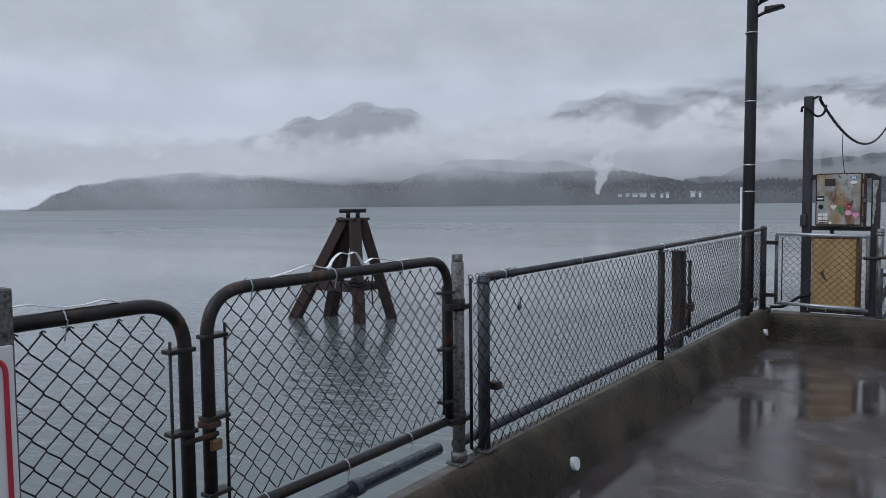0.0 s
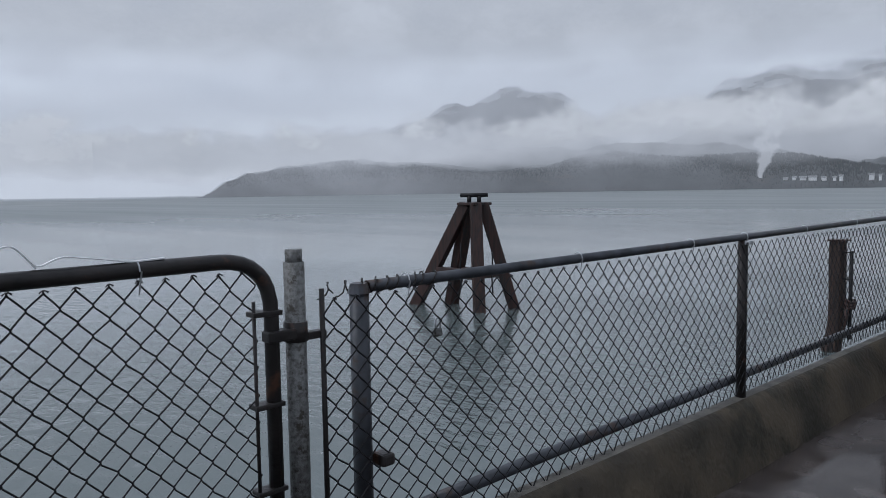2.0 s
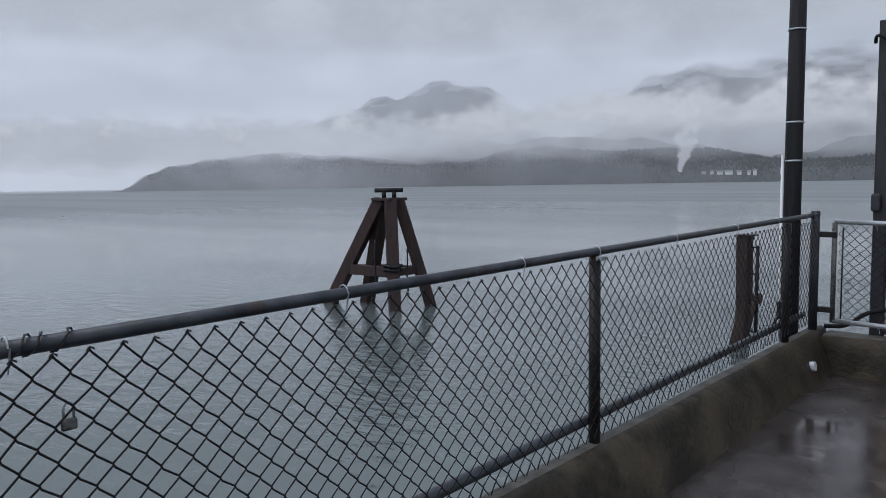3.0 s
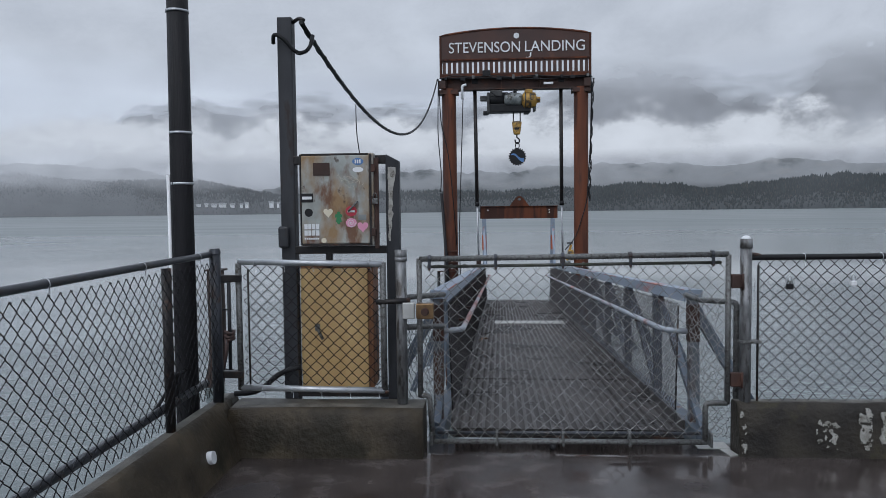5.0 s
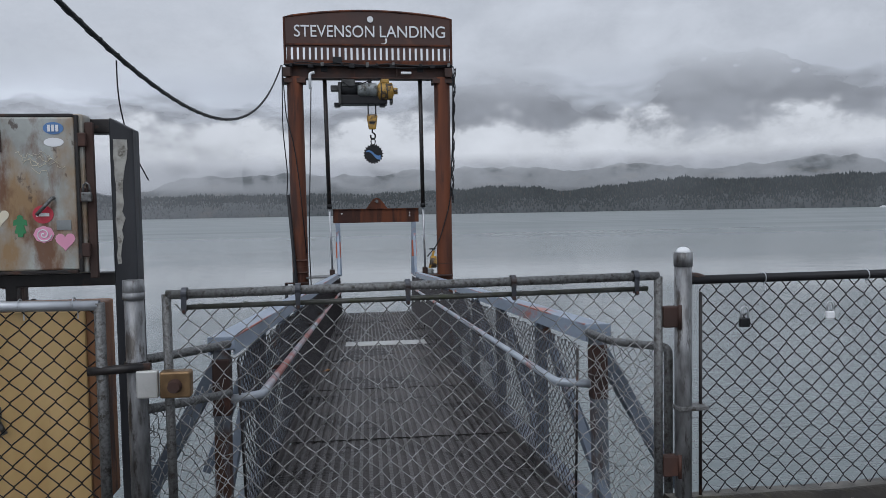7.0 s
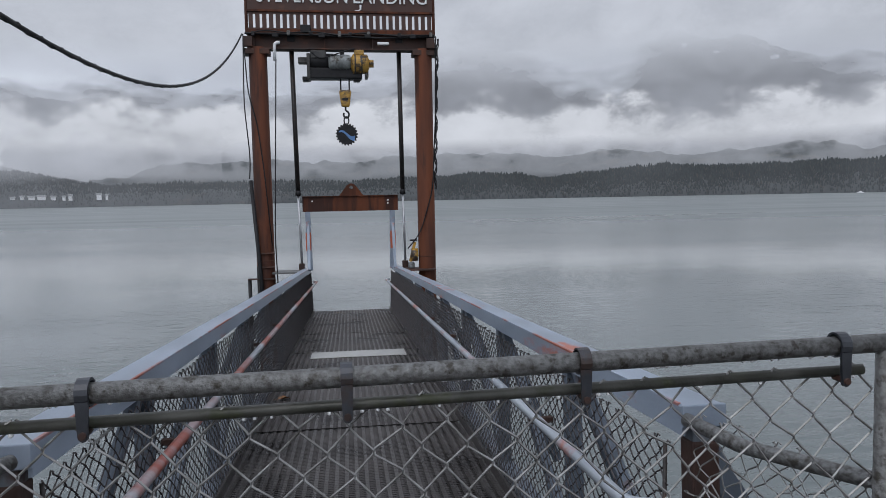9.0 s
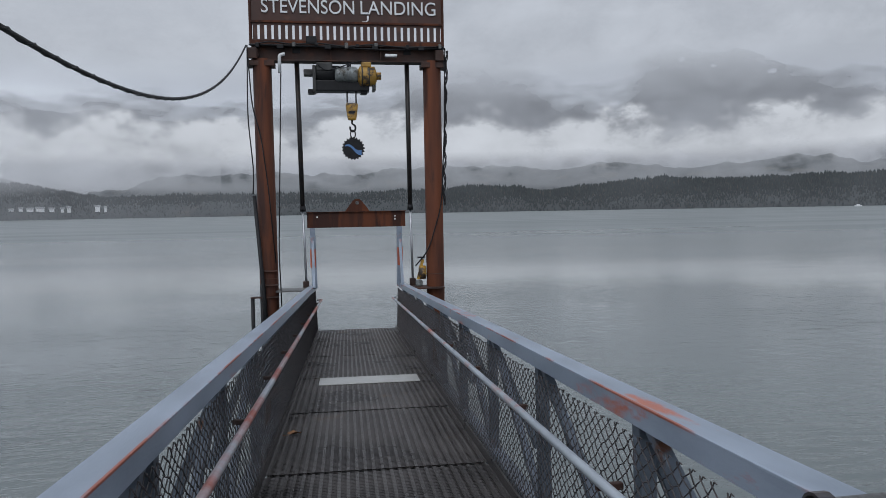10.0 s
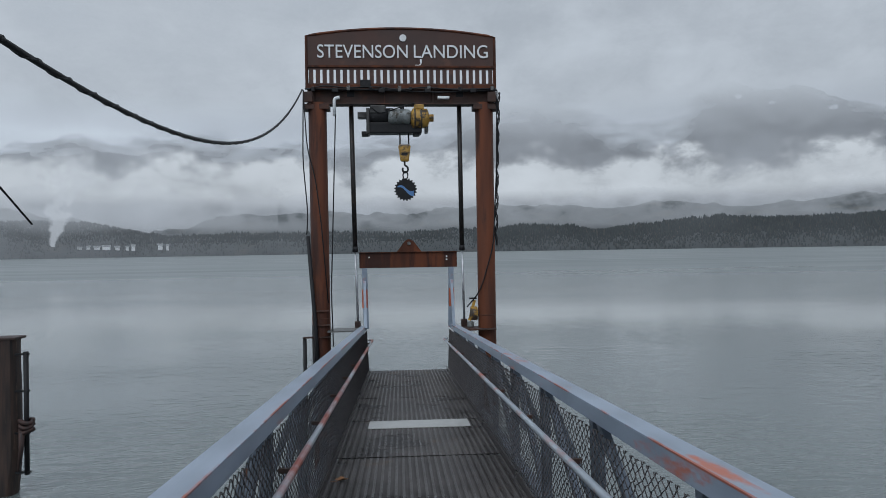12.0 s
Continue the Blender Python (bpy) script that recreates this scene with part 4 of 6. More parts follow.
def hinge_post():
    t = thing("gate_post", (FENCE_X, 3.70, CURB_TOP), "galvanised pipe gate post with black hinges on the kerb", "post")
    x, y = FENCE_X, 3.70
    p = pipe("post", [(x, y, CURB_TOP), (x, y, 1.24)], 0.029, M_GALV, t, sides=16)
    pipe("inner_pipe", [(x, y, 1.23), (x, y, 1.275)], 0.024, M_GALV, p)
    part("flange", new_box(x - 0.045, x + 0.045, y - 0.045, y + 0.045, CURB_TOP, CURB_TOP + 0.012, 0.004), M_GALV, t)
    pipe("collar", [(x, y, CURB_TOP + 0.02), (x, y, CURB_TOP + 0.06)], 0.038, M_GALV, t)
    for z in (1.02, 0.50):
        h = pipe("hinge", [(x, y, z), (x, y, z + 0.055)], 0.034, M_DARK, t)
        part("hinge_arm", new_box(x - 0.012, x + 0.03, 3.6, 3.70, z + 0.01, z + 0.04, 0.004), M_DARK, h)
        part("hinge_strap", new_box(x - 0.01, x + 0.02, 3.70, 3.79, z + 0.0, z + 0.022, 0.003), M_DARK, h)


hinge_post()


def conduit():
    t = thing("conduit_pipe", (-1.95, 3, 0.33), "grey-blue pipe running along the outside of the kerb", "pipe")
    pipe("pipe", [(-1.955, -3.0, 0.335), (-1.95, 3.75, 0.335)], 0.03, M_PIPE, t)
    for y in (0.6, 1.9, 3.15):
        pipe("coupling", [(-1.952, y, 0.335), (-1.952, y + 0.05, 0.335)], 0.037, M_PIPE, t)


conduit()


def sign_post():
    t = thing("sign_post", (-1.72, 1.72, CURB_TOP), "galvanised square post carrying a red-bordered white notice", "sign post")
    part("post", new_box(-1.79, -1.72, 1.66, 1.765, CURB_TOP, 1.32, 0.006), M_GALV, t)
    cx, cz = -1.712, 0.80
    plate = part("sign_plate", new_box(cx - 0.004, cx + 0.004, 1.35, 1.755, 0.45, 1.19, 0.003), M_WHITE, t, "white enamel notice plate")
    line = bend([(cx + 0.006, 1.55, 1.165), (cx + 0.006, 1.735, 1.165), (cx + 0.006, 1.735, 0.475), (cx + 0.006, 1.37, 0.475), (cx + 0.006, 1.37, 1.165), (cx + 0.006, 1.55, 1.165)], 0.04, 5)
    part("border", tubes("border", [line], 0.006, 6), M_RED, plate, "red painted border")
    for i in range(5):
        part("text_bar", new_box(cx + 0.004, cx + 0.007, 1.42, 1.69, 1.02 - i * 0.11, 1.06 - i * 0.11), M_BLACK, plate)


sign_post()


# ---- lamp pole at the corner ----
def lamp_pole():
    x, y = -1.912, 9.78
    t = thing("street_lamp", (x, y, -3.3), "dark timber lamp pole with steel bands and two arm lamps", "street lamp")
    pipe("pole", [(x, y, -4.0), (x, y, 1.5), (x + 0.012, y, 3.78)], [0.072, 0.065, 0.058], M_POLE, t, sides=18)
    pipe("riser_pipe", [(x - 0.078, y + 0.0, -0.6), (x - 0.078, y + 0.0, 1.66)], 0.013, M_WHITE, t, "white plastic cable riser")
    for z in (1.60, 1.90, 2.61, 3.37):
        pipe("band", [(x + 0.004, y, z), (x + 0.004, y, z + 0.014)], 0.068, M_GALV_CLEAN, t)
    for z, far in ((3.60, 0.34), (3.72, 0.20)):
        arm = pipe("arm", bend([(x, y, z - 0.07), (x + 0.08, y, z - 0.04), (x + far * 0.55, y, z + 0.0)], 0.05), 0.018, M_DARK, t)
        head = box(bmesh.new(), x + far * 0.42, x + far, y - 0.06, y + 0.06, z - 0.025, z + 0.04, 0.016)
        for v in head.verts:
            if v.co.x > x + far * 0.8 and v.co.z < z:
                v.co.z += 0.03
        part("lamp_head", head, M_DARK, arm, "dark flat lamp head")
    pipe("cable", bend([(x + 0.03, y - 0.07, 0.5), (x + 0.03, y - 0.22, 0.50), (x + 0.02, y - 0.5, 0.36), (x - 0.02, y - 0.9, 0.33)], 0.08), 0.010, M_BLACK, t)
    part("junction_box", new_box(x - 0.02, x + 0.05, y - 0.27, y - 0.2, 0.38, 0.52, 0.01), M_BLACK, t)


lamp_pole()


# ---- corner panel, control box and cabinet ----
def corner_panel():
    x0, x1, y, z0, z1 = -1.64, -0.735, 9.95, 0.325, 1.115
    t = thing("fence_panel", ((x0 + x1) / 2, y, z0), "galvanised pipe-framed chain-link panel on the kerb", "fence panel")
    for nm, a, b in (("top_rail", (x0, y, z1 + 0.01), (x1, y, z1 - 0.01)), ("bottom_rail", (x0, y, z0 + 0.01), (x1, y, z0 - 0.005)), ("upright", (x0, y, z0), (x0, y, z1)), ("upright", (x1, y, z0), (x1, y, z1))):
        pipe(nm, [a, b], 0.019, M_GALV_CLEAN if nm != "upright" else M_GALV, t)
    part("wire_mesh", chain_link("wire_mesh", (x0 + 0.03, y + 0.006, z0), (1, 0, 0), (0, 0, 1), x1 - x0 - 0.02, z1 - z0 - 0.01, r=0.0027), M_WIRE_DARK, t)
    pipe("tension_bar", [(x0 + 0.06, y, z0 + 0.03), (x0 + 0.06, y, z1 - 0.04)], 0.006, M_DARK, t)
    for k in (0.12, 0.88):
        part("hinge", new_box(-1.78, x0 + 0.02, y - 0.03, y + 0.012, z0 + (z1 - z0) * k - 0.02, z0 + (z1 - z0) * k + 0.025, 0.005), M_DARK, t)
    for i in range(5):
        tie(t, x0 + 0.1 + i * 0.18, y, z1, 0.019, "x")
        tie(t, x0 + 0.14 + i * 0.18, y, z0, 0.019, "x")


corner_panel()


def control_frame():
    t = thing("equipment_frame", (-1.0, 10.2, 0.31), "grey steel mast and frame holding the control boxes", "steel frame")
    part("mast", new_box(-1.42, -1.325, 10.15, 10.24, -1.2, 2.67, 0.008), M_FRAME, t)
    part("fitting", new_box(-1.432, -1.365, 10.11, 10.15, 1.20, 1.34, 0.015), M_FRAME, t)
    up = box(bmesh.new(), -0.735, -0.65, 10.13, 10.22, -0.9, 1.79, 0.006)
    for v in up.verts:
        if v.co.z > 1.7 and v.co.x > -0.68:
            v.co.z -= 0.04
    part("upright", up, M_FRAME, t)
    for z, h in ((1.76, 0.055), (1.185, 0.05), (0.25, 0.04)):
        part("cross_bar", new_box(-1.33, -0.73, 10.14, 10.20, z - h / 2, z + h / 2, 0.005), M_DARK, t)
    part("stub", new_box(-1.13, -1.09, 10.14, 10.18, 1.07, 1.17, 0.004), M_DARK, t)
    rng = random.Random(12)
    left, right = [], []
    for k in range(15):
        z = 1.24 + 0.47 * k / 14
        wide = 0.012 + 0.032 * (k / 14) + rng.uniform(-0.008, 0.008)
        left.append((-0.722 + rng.uniform(0, 0.006), 10.1275, z))
        right.append((-0.722 + wide + 0.006, 10.1275, z + rng.uniform(-0.008, 0.008)))
    part("paint_patch", plate(left[::-1] + right, 0.0018), M_FLAKE, t, "flaking white paint patch")
    return t


control_frame()


def control_box():
    x0, x1, z0, z1, y0, y1 = -1.265, -0.80, 1.215, 1.795, 10.03, 10.14
    t = thing("control_box", ((x0 + x1) / 2, y0, z0), "rust-streaked grey control box covered in stickers", "control box")
    body = part("body", new_box(x0, x1, y0 + 0.02, y1, z0, z1, 0.008), M_BOX, t)
    door = part("door", new_box(x0 + 0.012, x1 - 0.025, y0, y0 + 0.022, z0 + 0.015, z1 - 0.015, 0.006), M_BOX, t)
    part("handle", tubes("handle", [[(-0.90, y0 - 0.006, 1.49), (-0.90, y0 - 0.02, 1.49), (-0.955, y0 - 0.02, 1.43)]], 0.007, 8), M_GALV, door, "small steel turn handle")
    for z in (1.70, 1.50, 1.30):
        part("hasp", new_box(x1 - 0.02, x1 + 0.012, y0 + 0.005, y0 + 0.03, z - 0.025, z + 0.025, 0.004), M_RUST_DARK, door)
    # dark strips trace the outline of the door
    for x, w in ((x0 + 0.006, 0.010), (x1 - 0.019, 0.012)):
        part("door_outline", new_box(x - w / 2, x + w / 2, y0 + 0.004, y0 + 0.021, z0 + 0.006, z1 - 0.006, 0.002), M_DARK, body, "dark strip along the door edge")
    for z in (z0 + 0.008, z1 - 0.008):
        part("door_outline", new_box(x0 + 0.014, x1 - 0.03, y0 + 0.004, y0 + 0.021, z - 0.006, z + 0.006, 0.002), M_DARK, body, "dark strip along the door edge")
    part("side_rail", new_box(x1 + 0.002, x1 + 0.030, y0 + 0.03, y0 + 0.05, z0 - 0.02, z1 - 0.03, 0.003), M_RUST_DARK, body, "rust-streaked side strip")
    lock = part("padlock", new_box(x1 - 0.006, x1 + 0.030, y0 - 0.012, y0 + 0.006, 1.475, 1.51, 0.005), M_GALV, door, "small steel padlock")
    pipe("shackle", [(x1, y0 - 0.003, 1.51), (x1 + 0.002, y0 - 0.003, 1.535), (x1 + 0.012, y0 - 0.003, 1.545), (x1 + 0.022, y0 - 0.003, 1.535), (x1 + 0.024, y0 - 0.003, 1.51)], 0.004, M_GALV, lock, sides=8)
    f = y0 - 0.002

    def disc_mesh(cx, cz, rx, rz, n=18):
        return plate([(cx + rx * math.cos(math.tau * i / n), f, cz + rz * math.sin(math.tau * i / n)) for i in range(n)], 0.0015)

    part("sticker", disc_mesh(-0.893, 1.74, 0.035, 0.022), M_STICKBLUE, door, "blue oval sticker")
    for i in range(3):
        part("text_bar", new_box(-0.912 + i * 0.014, -0.903 + i * 0.014, f - 0.003, f - 0.001, 1.728, 1.752), M_WHITE, door)
    part("sticker", disc_mesh(-0.893, 1.69, 0.034, 0.016), M_WHITE, door, "white cloud-shaped sticker")
    part("sticker", new_box(-1.255, -1.178, f - 0.001, f, 1.49, 1.545), M_BLACK, door, "black rectangular sticker")
    part("text_bar", new_box(-1.247, -1.186, f - 0.003, f - 0.001, 1.508, 1.526), M_WHITE, door)
    part("sticker", disc_mesh(-1.208, 1.425, 0.026, 0.026), M_BLACK, door, "dark round sticker")
    for i, z in enumerate((1.338, 1.298)):
        for k in range(4):
            part("text_bar", new_box(-1.237 + k * 0.0245, -1.237 + k * 0.0245 + (0.019 if k % 3 else 0.021), f - 0.003, f, z - 0.016, z + 0.016), M_WHITE, door)
    for k in range(7):
        part("text_bar", new_box(-1.236 + k * 0.0135, -1.226 + k * 0.0135, f - 0.003, f, 1.257, 1.268), M_WHITE, door)
    def heart(cx, cz, s):
        a = [math.tau * i / 24 for i in range(24)]
        return plate([(cx + s * math.sin(k) ** 3, f, cz + s * (13 * math.cos(k) - 5 * math.cos(2 * k) - 2 * math.cos(3 * k) - math.cos(4 * k)) / 15) for k in a], 0.0015)

    part("sticker", heart(-1.085, 1.425, 0.030), M_CREAM, door, "cream heart sticker")
    rng = random.Random(4)
    for k in range(9):
        sx, sz = -1.02 + 0.012 * k + rng.uniform(-0.01, 0.01), 1.66 - 0.016 * (k % 5) + rng.uniform(-0.01, 0.01)
        line = [(sx + 0.008 * i + 0.006 * math.sin(i * 1.9 + k), f - 0.0003, sz + 0.010 * math.sin(i * 1.3 + k * 2) - 0.002 * i) for i in range(8)]
        part("scratch", tubes("scratch", [line], 0.0008, 4), M_CREAM, door, "pale scratched scrawl")
    half = [(0.0, 1.432), (0.009, 1.428), (0.010, 1.417), (0.022, 1.412), (0.024, 1.392), (0.012, 1.395), (0.020, 1.366), (0.010, 1.364), (0.008, 1.352), (0.0, 1.352)]
    bm = plate([(-1.019 + a, f, b) for a, b in half] + [(-1.019 - a, f, b) for a, b in half[-2:0:-1]], 0.0015)
    part("sticker", bm, M_GREEN, door, "green figure-shaped sticker")
    part("sticker", disc_mesh(-0.94, 1.432, 0.036, 0.033), M_RED, door, "red round sticker")
    part("text_bar", new_box(-0.962, -0.918, f - 0.003, f - 0.001, 1.425, 1.437), M_WHITE, door)
    part("sticker", disc_mesh(-0.94, 1.36, 0.036, 0.031, 8), M_PINK, door, "pink spiral sticker")
    part("spiral", tubes("spiral", [[(-0.94 + math.cos(a) * a * 0.0022, f - 0.002, 1.36 + math.sin(a) * a * 0.0022) for a in [k * 0.5 for k in range(26)]]], 0.002, 5), M_WHITE, door)
    part("sticker", new_box(-0.895, -0.845, f - 0.001, f, 1.375, 1.41), M_GREYM, door, "small grey label sticker")
    part("sticker", heart(-0.868, 1.335, 0.034), M_PINK, door, "pink heart sticker")
    part("sticker", disc_mesh(-1.115, 1.25, 0.017, 0.017, 7), M_CREAM, door, "small cream flower sticker")
    part("nameplate", new_box(-1.175, -1.07, f - 0.002, f, 1.655, 1.735), M_RUST_DARK, door, "rusted metal nameplate")


control_box()


def cabinet():
    x0, x1, z0, z1, y0 = -1.318, -0.862, 0.27, 1.08, 10.20
    t = thing("cabinet", ((x0 + x1) / 2, y0, z0), "mustard-painted steel cabinet with rusted edges behind the panel", "cabinet")
    part("body", new_box(x0, x1 + 0.024, y0 + 0.015, y0 + 0.24, z0, z1, 0.008), M_CABINET_EDGE, t)
    d = part("door", new_box(x0 + 0.004, x1 - 0.01, y0 - 0.004, y0 + 0.016, z0 + 0.01, z1 - 0.02, 0.006), M_CABINET, t)
    part("handle", tubes("handle", [[(-1.205, y0 - 0.01, 0.68), (-1.205, y0 - 0.03, 0.68), (-1.165, y0 - 0.035, 0.60)]], 0.010, 8), M_GALV, d)
    part("escutcheon", new_box(-1.222, -1.188, y0 - 0.01, y0 - 0.003, 0.65, 0.70, 0.005), M_GALV, d)


cabinet()
pipe_hose = thing("hose", (-1.5, 10.1, 0.31), "black hose curving over the kerb", "hose")
pipe("hose_line", bend([(-1.72, 10.05, 0.27), (-1.55, 10.08, 0.275), (-1.45, 10.1, 0.40), (-1.3, 10.12, 0.43)], 0.1), 0.018, M_BLACK, pipe_hose)


# ---- gangway gate ----
def gate_posts():
    for x, top, label in ((-0.628, 1.185, "galvanised gate post with a latch bracket"), (1.462, 1.235, "galvanised gate post with rusty hinges and a white cap")):
        t = thing("gate_post", (x, GATE_Y, CURB_TOP), label, "post", "gangway gate posts")
        pipe("post", [(x, GATE_Y, CURB_TOP - 0.08), (x, GATE_Y, top)], 0.034, M_GALV_POST, t, sides=16)
        pipe("sleeve", [(x, GATE_Y, top - 0.05), (x, GATE_Y, top + 0.005)], 0.037, M_GALV_POST, t, sides=16)
        if x > 0:
            bm = bmesh.new()
            bmesh.ops.create_uvsphere(bm, u_segments=14, v_segments=8, radius=0.029, matrix=Matrix.Translation((x, GATE_Y, top + 0.006)) @ Matrix.Diagonal((1, 1, 0.7, 1)))
            part("cap", bm, M_WHITE, t, "white domed cap", smooth=True)
            for z in (0.985, 0.385):
                hinge = part("hinge", new_box(1.372, 1.44, GATE_Y - 0.02, GATE_Y + 0.02, z - 0.042, z + 0.042, 0.006), M_RUST_DARK, t, "rusty hinge block")
                pipe("hinge_pin", [(1.437, GATE_Y - 0.024, z - 0.048), (1.437, GATE_Y - 0.024, z + 0.048)], 0.008, M_RUST_DARK, hinge, sides=8)
            part("brace_post", tubes("brace_post", [bend([(1.26, GATE_Y + 0.58, 0.835), (1.31, GATE_Y + 0.40, 0.82), (1.40, GATE_Y + 0.12, 0.845), (1.436, GATE_Y + 0.08, 0.845), (1.436, GATE_Y + 0.08, -0.05)], 0.03)], 0.018, 10), M_GALV, t)
        else:
            part("latch_plate", new_box(x + 0.012, x + 0.088, GATE_Y - 0.06, GATE_Y - 0.035, 0.768, 0.868, 0.006), M_PLATE, t)
            knob = part("latch_box", new_box(x + 0.098, x + 0.205, GATE_Y - 0.085, GATE_Y - 0.03, 0.77, 0.866, 0.008), M_BRASS, t, "rusty lock box with a round knob")
            bm = bmesh.new()
            bmesh.ops.create_cone(bm, cap_ends=True, segments=16, radius1=0.026, radius2=0.020, depth=0.03, matrix=pose(x + 0.152, GATE_Y - 0.098, 0.815, 90, 0, 0))
            part("knob", bm, M_RUST_DARK, knob)
            pipe("arm", [(x, GATE_Y + 0.02, 0.890), (x + 0.17, GATE_Y + 0.36, 0.865), (x + 0.23, GATE_Y + 0.57, 0.845)], 0.018, M_GALV, t)
            pipe("arm", [(x, GATE_Y + 0.02, 0.705), (x + 0.17, GATE_Y + 0.40, 0.65), (x + 0.23, GATE_Y + 0.57, 0.625)], 0.018, M_GALV, t)
            pipe("arm", [(x - 0.15, GATE_Y - 0.055, 0.872), (x + 0.06, GATE_Y - 0.035, 0.878)], 0.016, M_DARK, t)
            pipe("band", [(x, GATE_Y, 0.86), (x, GATE_Y, 0.895)], 0.040, M_DARK, t, sides=16)
            pipe("collar", [(x, GATE_Y, 1.12), (x, GATE_Y, 1.145)], 0.0385, M_GALV_POST, t, sides=16)


gate_posts()


M_BAR = mat("mossy_wet_pipe", (0.075, 0.075, 0.066), (0.030, 0.031, 0.024), 0.45, 0.2, 14, (0.045, 0.05, 0.028), 0.56, 9, 0.2)


def strap_ring(ring, wide):
    """A flat steel band bent round a pipe that lies along x."""
    bm = bmesh.new()
    rows = []
    mid = sum((Vector(p) for p in ring[:-1]), Vector()) / (len(ring) - 1)
    for p in ring[:-1]:
        p = Vector(p)
        o = (p - mid).normalized() * 0.004
        rows.append([bm.verts.new(v) for v in (p - Vector((wide / 2, 0, 0)), p + Vector((wide / 2, 0, 0)), p + o + Vector((wide / 2, 0, 0)), p + o - Vector((wide / 2, 0, 0)))])
    for a, b in zip(rows, rows[1:] + rows[:1]):
        for k in range(4):
            bm.faces.new((a[k], a[(k + 1) % 4], b[(k + 1) % 4], b[k]))
    return bm


def main_gate():
    x0, x1, z1, y = -0.515, 1.358, 1.135, GATE_Y
    t = thing("gangway_gate", (0.42, y, 0.0), "closed galvanised pipe gate with chain-link across the gangway", "gate")
    pipe("top_rail", [(x0, y, z1 - 0.003), (x1, y, z1 + 0.014)], 0.0172, M_GALV, t, sides=16)
    pipe("upper_bar", [(x0 + 0.05, y + 0.01, z1 - 0.052), (x1 - 0.04, y + 0.01, z1 - 0.036)], 0.010, M_BAR, t)
    pipe("stile", [(x0, y, z1), (x0, y, 0.27)], 0.0168, M_GALV, t, sides=14)
    pipe("stile", [(x1, y, z1 + 0.012), (x1, y, 0.235)], 0.0168, M_GALV, t, sides=14)
    pipe("stile", bend([(x0, y, 0.28), (x0 + 0.055, y, 0.28), (x0 + 0.075, y, -0.012)], 0.03), 0.0165, M_GALV, t)
    pipe("stile", bend([(x1, y, 0.24), (x1 - 0.13, y, 0.24), (x1 - 0.13, y, -0.004)], 0.03), 0.0165, M_GALV, t)
    pipe("bottom_rail", [(x0 + 0.07, y, -0.012), (x1 - 0.12, y, -0.004)], 0.0172, M_GALV, t, sides=14)
    pipe("lower_bar", [(x0 + 0.1, y + 0.03, 0.035), (x1 - 0.15, y + 0.03, 0.04)], 0.011, M_RAIL, t)
    part("wire_mesh", chain_link("wire_mesh", (x0 + 0.035, y + 0.012, 0.0), (1, 0, 0.008), (0, 0, 1), x1 - x0 - 0.05, z1 - 0.05, w=0.081, h=0.083, r=0.0022, jitter=0.004), M_WIRE, t, "galvanised chain-link wire")
    for x in (-0.45, -0.043, 0.365, 0.772, 1.263):
        dz = (x - x0) * 0.009
        ring = [(x, y + 0.0195 * math.cos(a), z1 - 0.001 + dz + 0.0195 * math.sin(a)) for a in [math.tau * i / 16 for i in range(17)]]
        c = part("clamp", strap_ring(ring, 0.020), M_RAIL, t, "dark steel strap clamp")
        leg = plate([(x - 0.010, y - 0.022, z1 - 0.012 + dz), (x + 0.010, y - 0.022, z1 - 0.012 + dz), (x + 0.008, y - 0.022, z1 - 0.062 + dz)]
                    + [(x + 0.008 * math.cos(a), y - 0.022, z1 - 0.066 + dz - 0.009 * math.sin(a)) for a in [math.pi * i / 6 for i in range(7)]]
                    + [(x - 0.008, y - 0.022, z1 - 0.062 + dz)], 0.006)
        part("clamp_leg", leg, M_RAIL, c)
        part("bolt", tubes("bolt", [[(x, y - 0.027, z1 - 0.064 + dz), (x, y + 0.012, z1 - 0.064 + dz)]], 0.006, 8), M_RUST_DARK, c)
        part("clip", new_box(x - 0.008, x + 0.008, y - 0.024, y + 0.045, -0.032, 0.055, 0.004), M_GALV, t)
    # rain drops under the rails, solid white to paint the glint of water
    rng = random.Random(9)
    bm = bmesh.new()
    for _ in range(80):
        x = rng.uniform(x0 + 0.05, x1 - 0.05)
        low = rng.random() < 0.5
        z = z1 - 0.019 + (x - x0) * 0.009 if low else z1 - 0.064 + (x - x0) * 0.0085
        bmesh.ops.create_icosphere(bm, subdivisions=1, radius=rng.uniform(0.003, 0.005), matrix=Matrix.Translation((x, y - 0.002 if low else y + 0.008, z)))
    tagged(part("raindrops", bm, M_WHITE, t, "", smooth=True), "drops hanging under the rails, their glint painted white", kind="stuff")
    bm = bmesh.new()
    bmesh.ops.create_icosphere(bm, subdivisions=2, radius=0.022, matrix=Matrix.Translation((0.30, y - 0.02, -0.036)))
    part("roller", bm, M_BLACK, t, "black rubber roller")


main_gate()


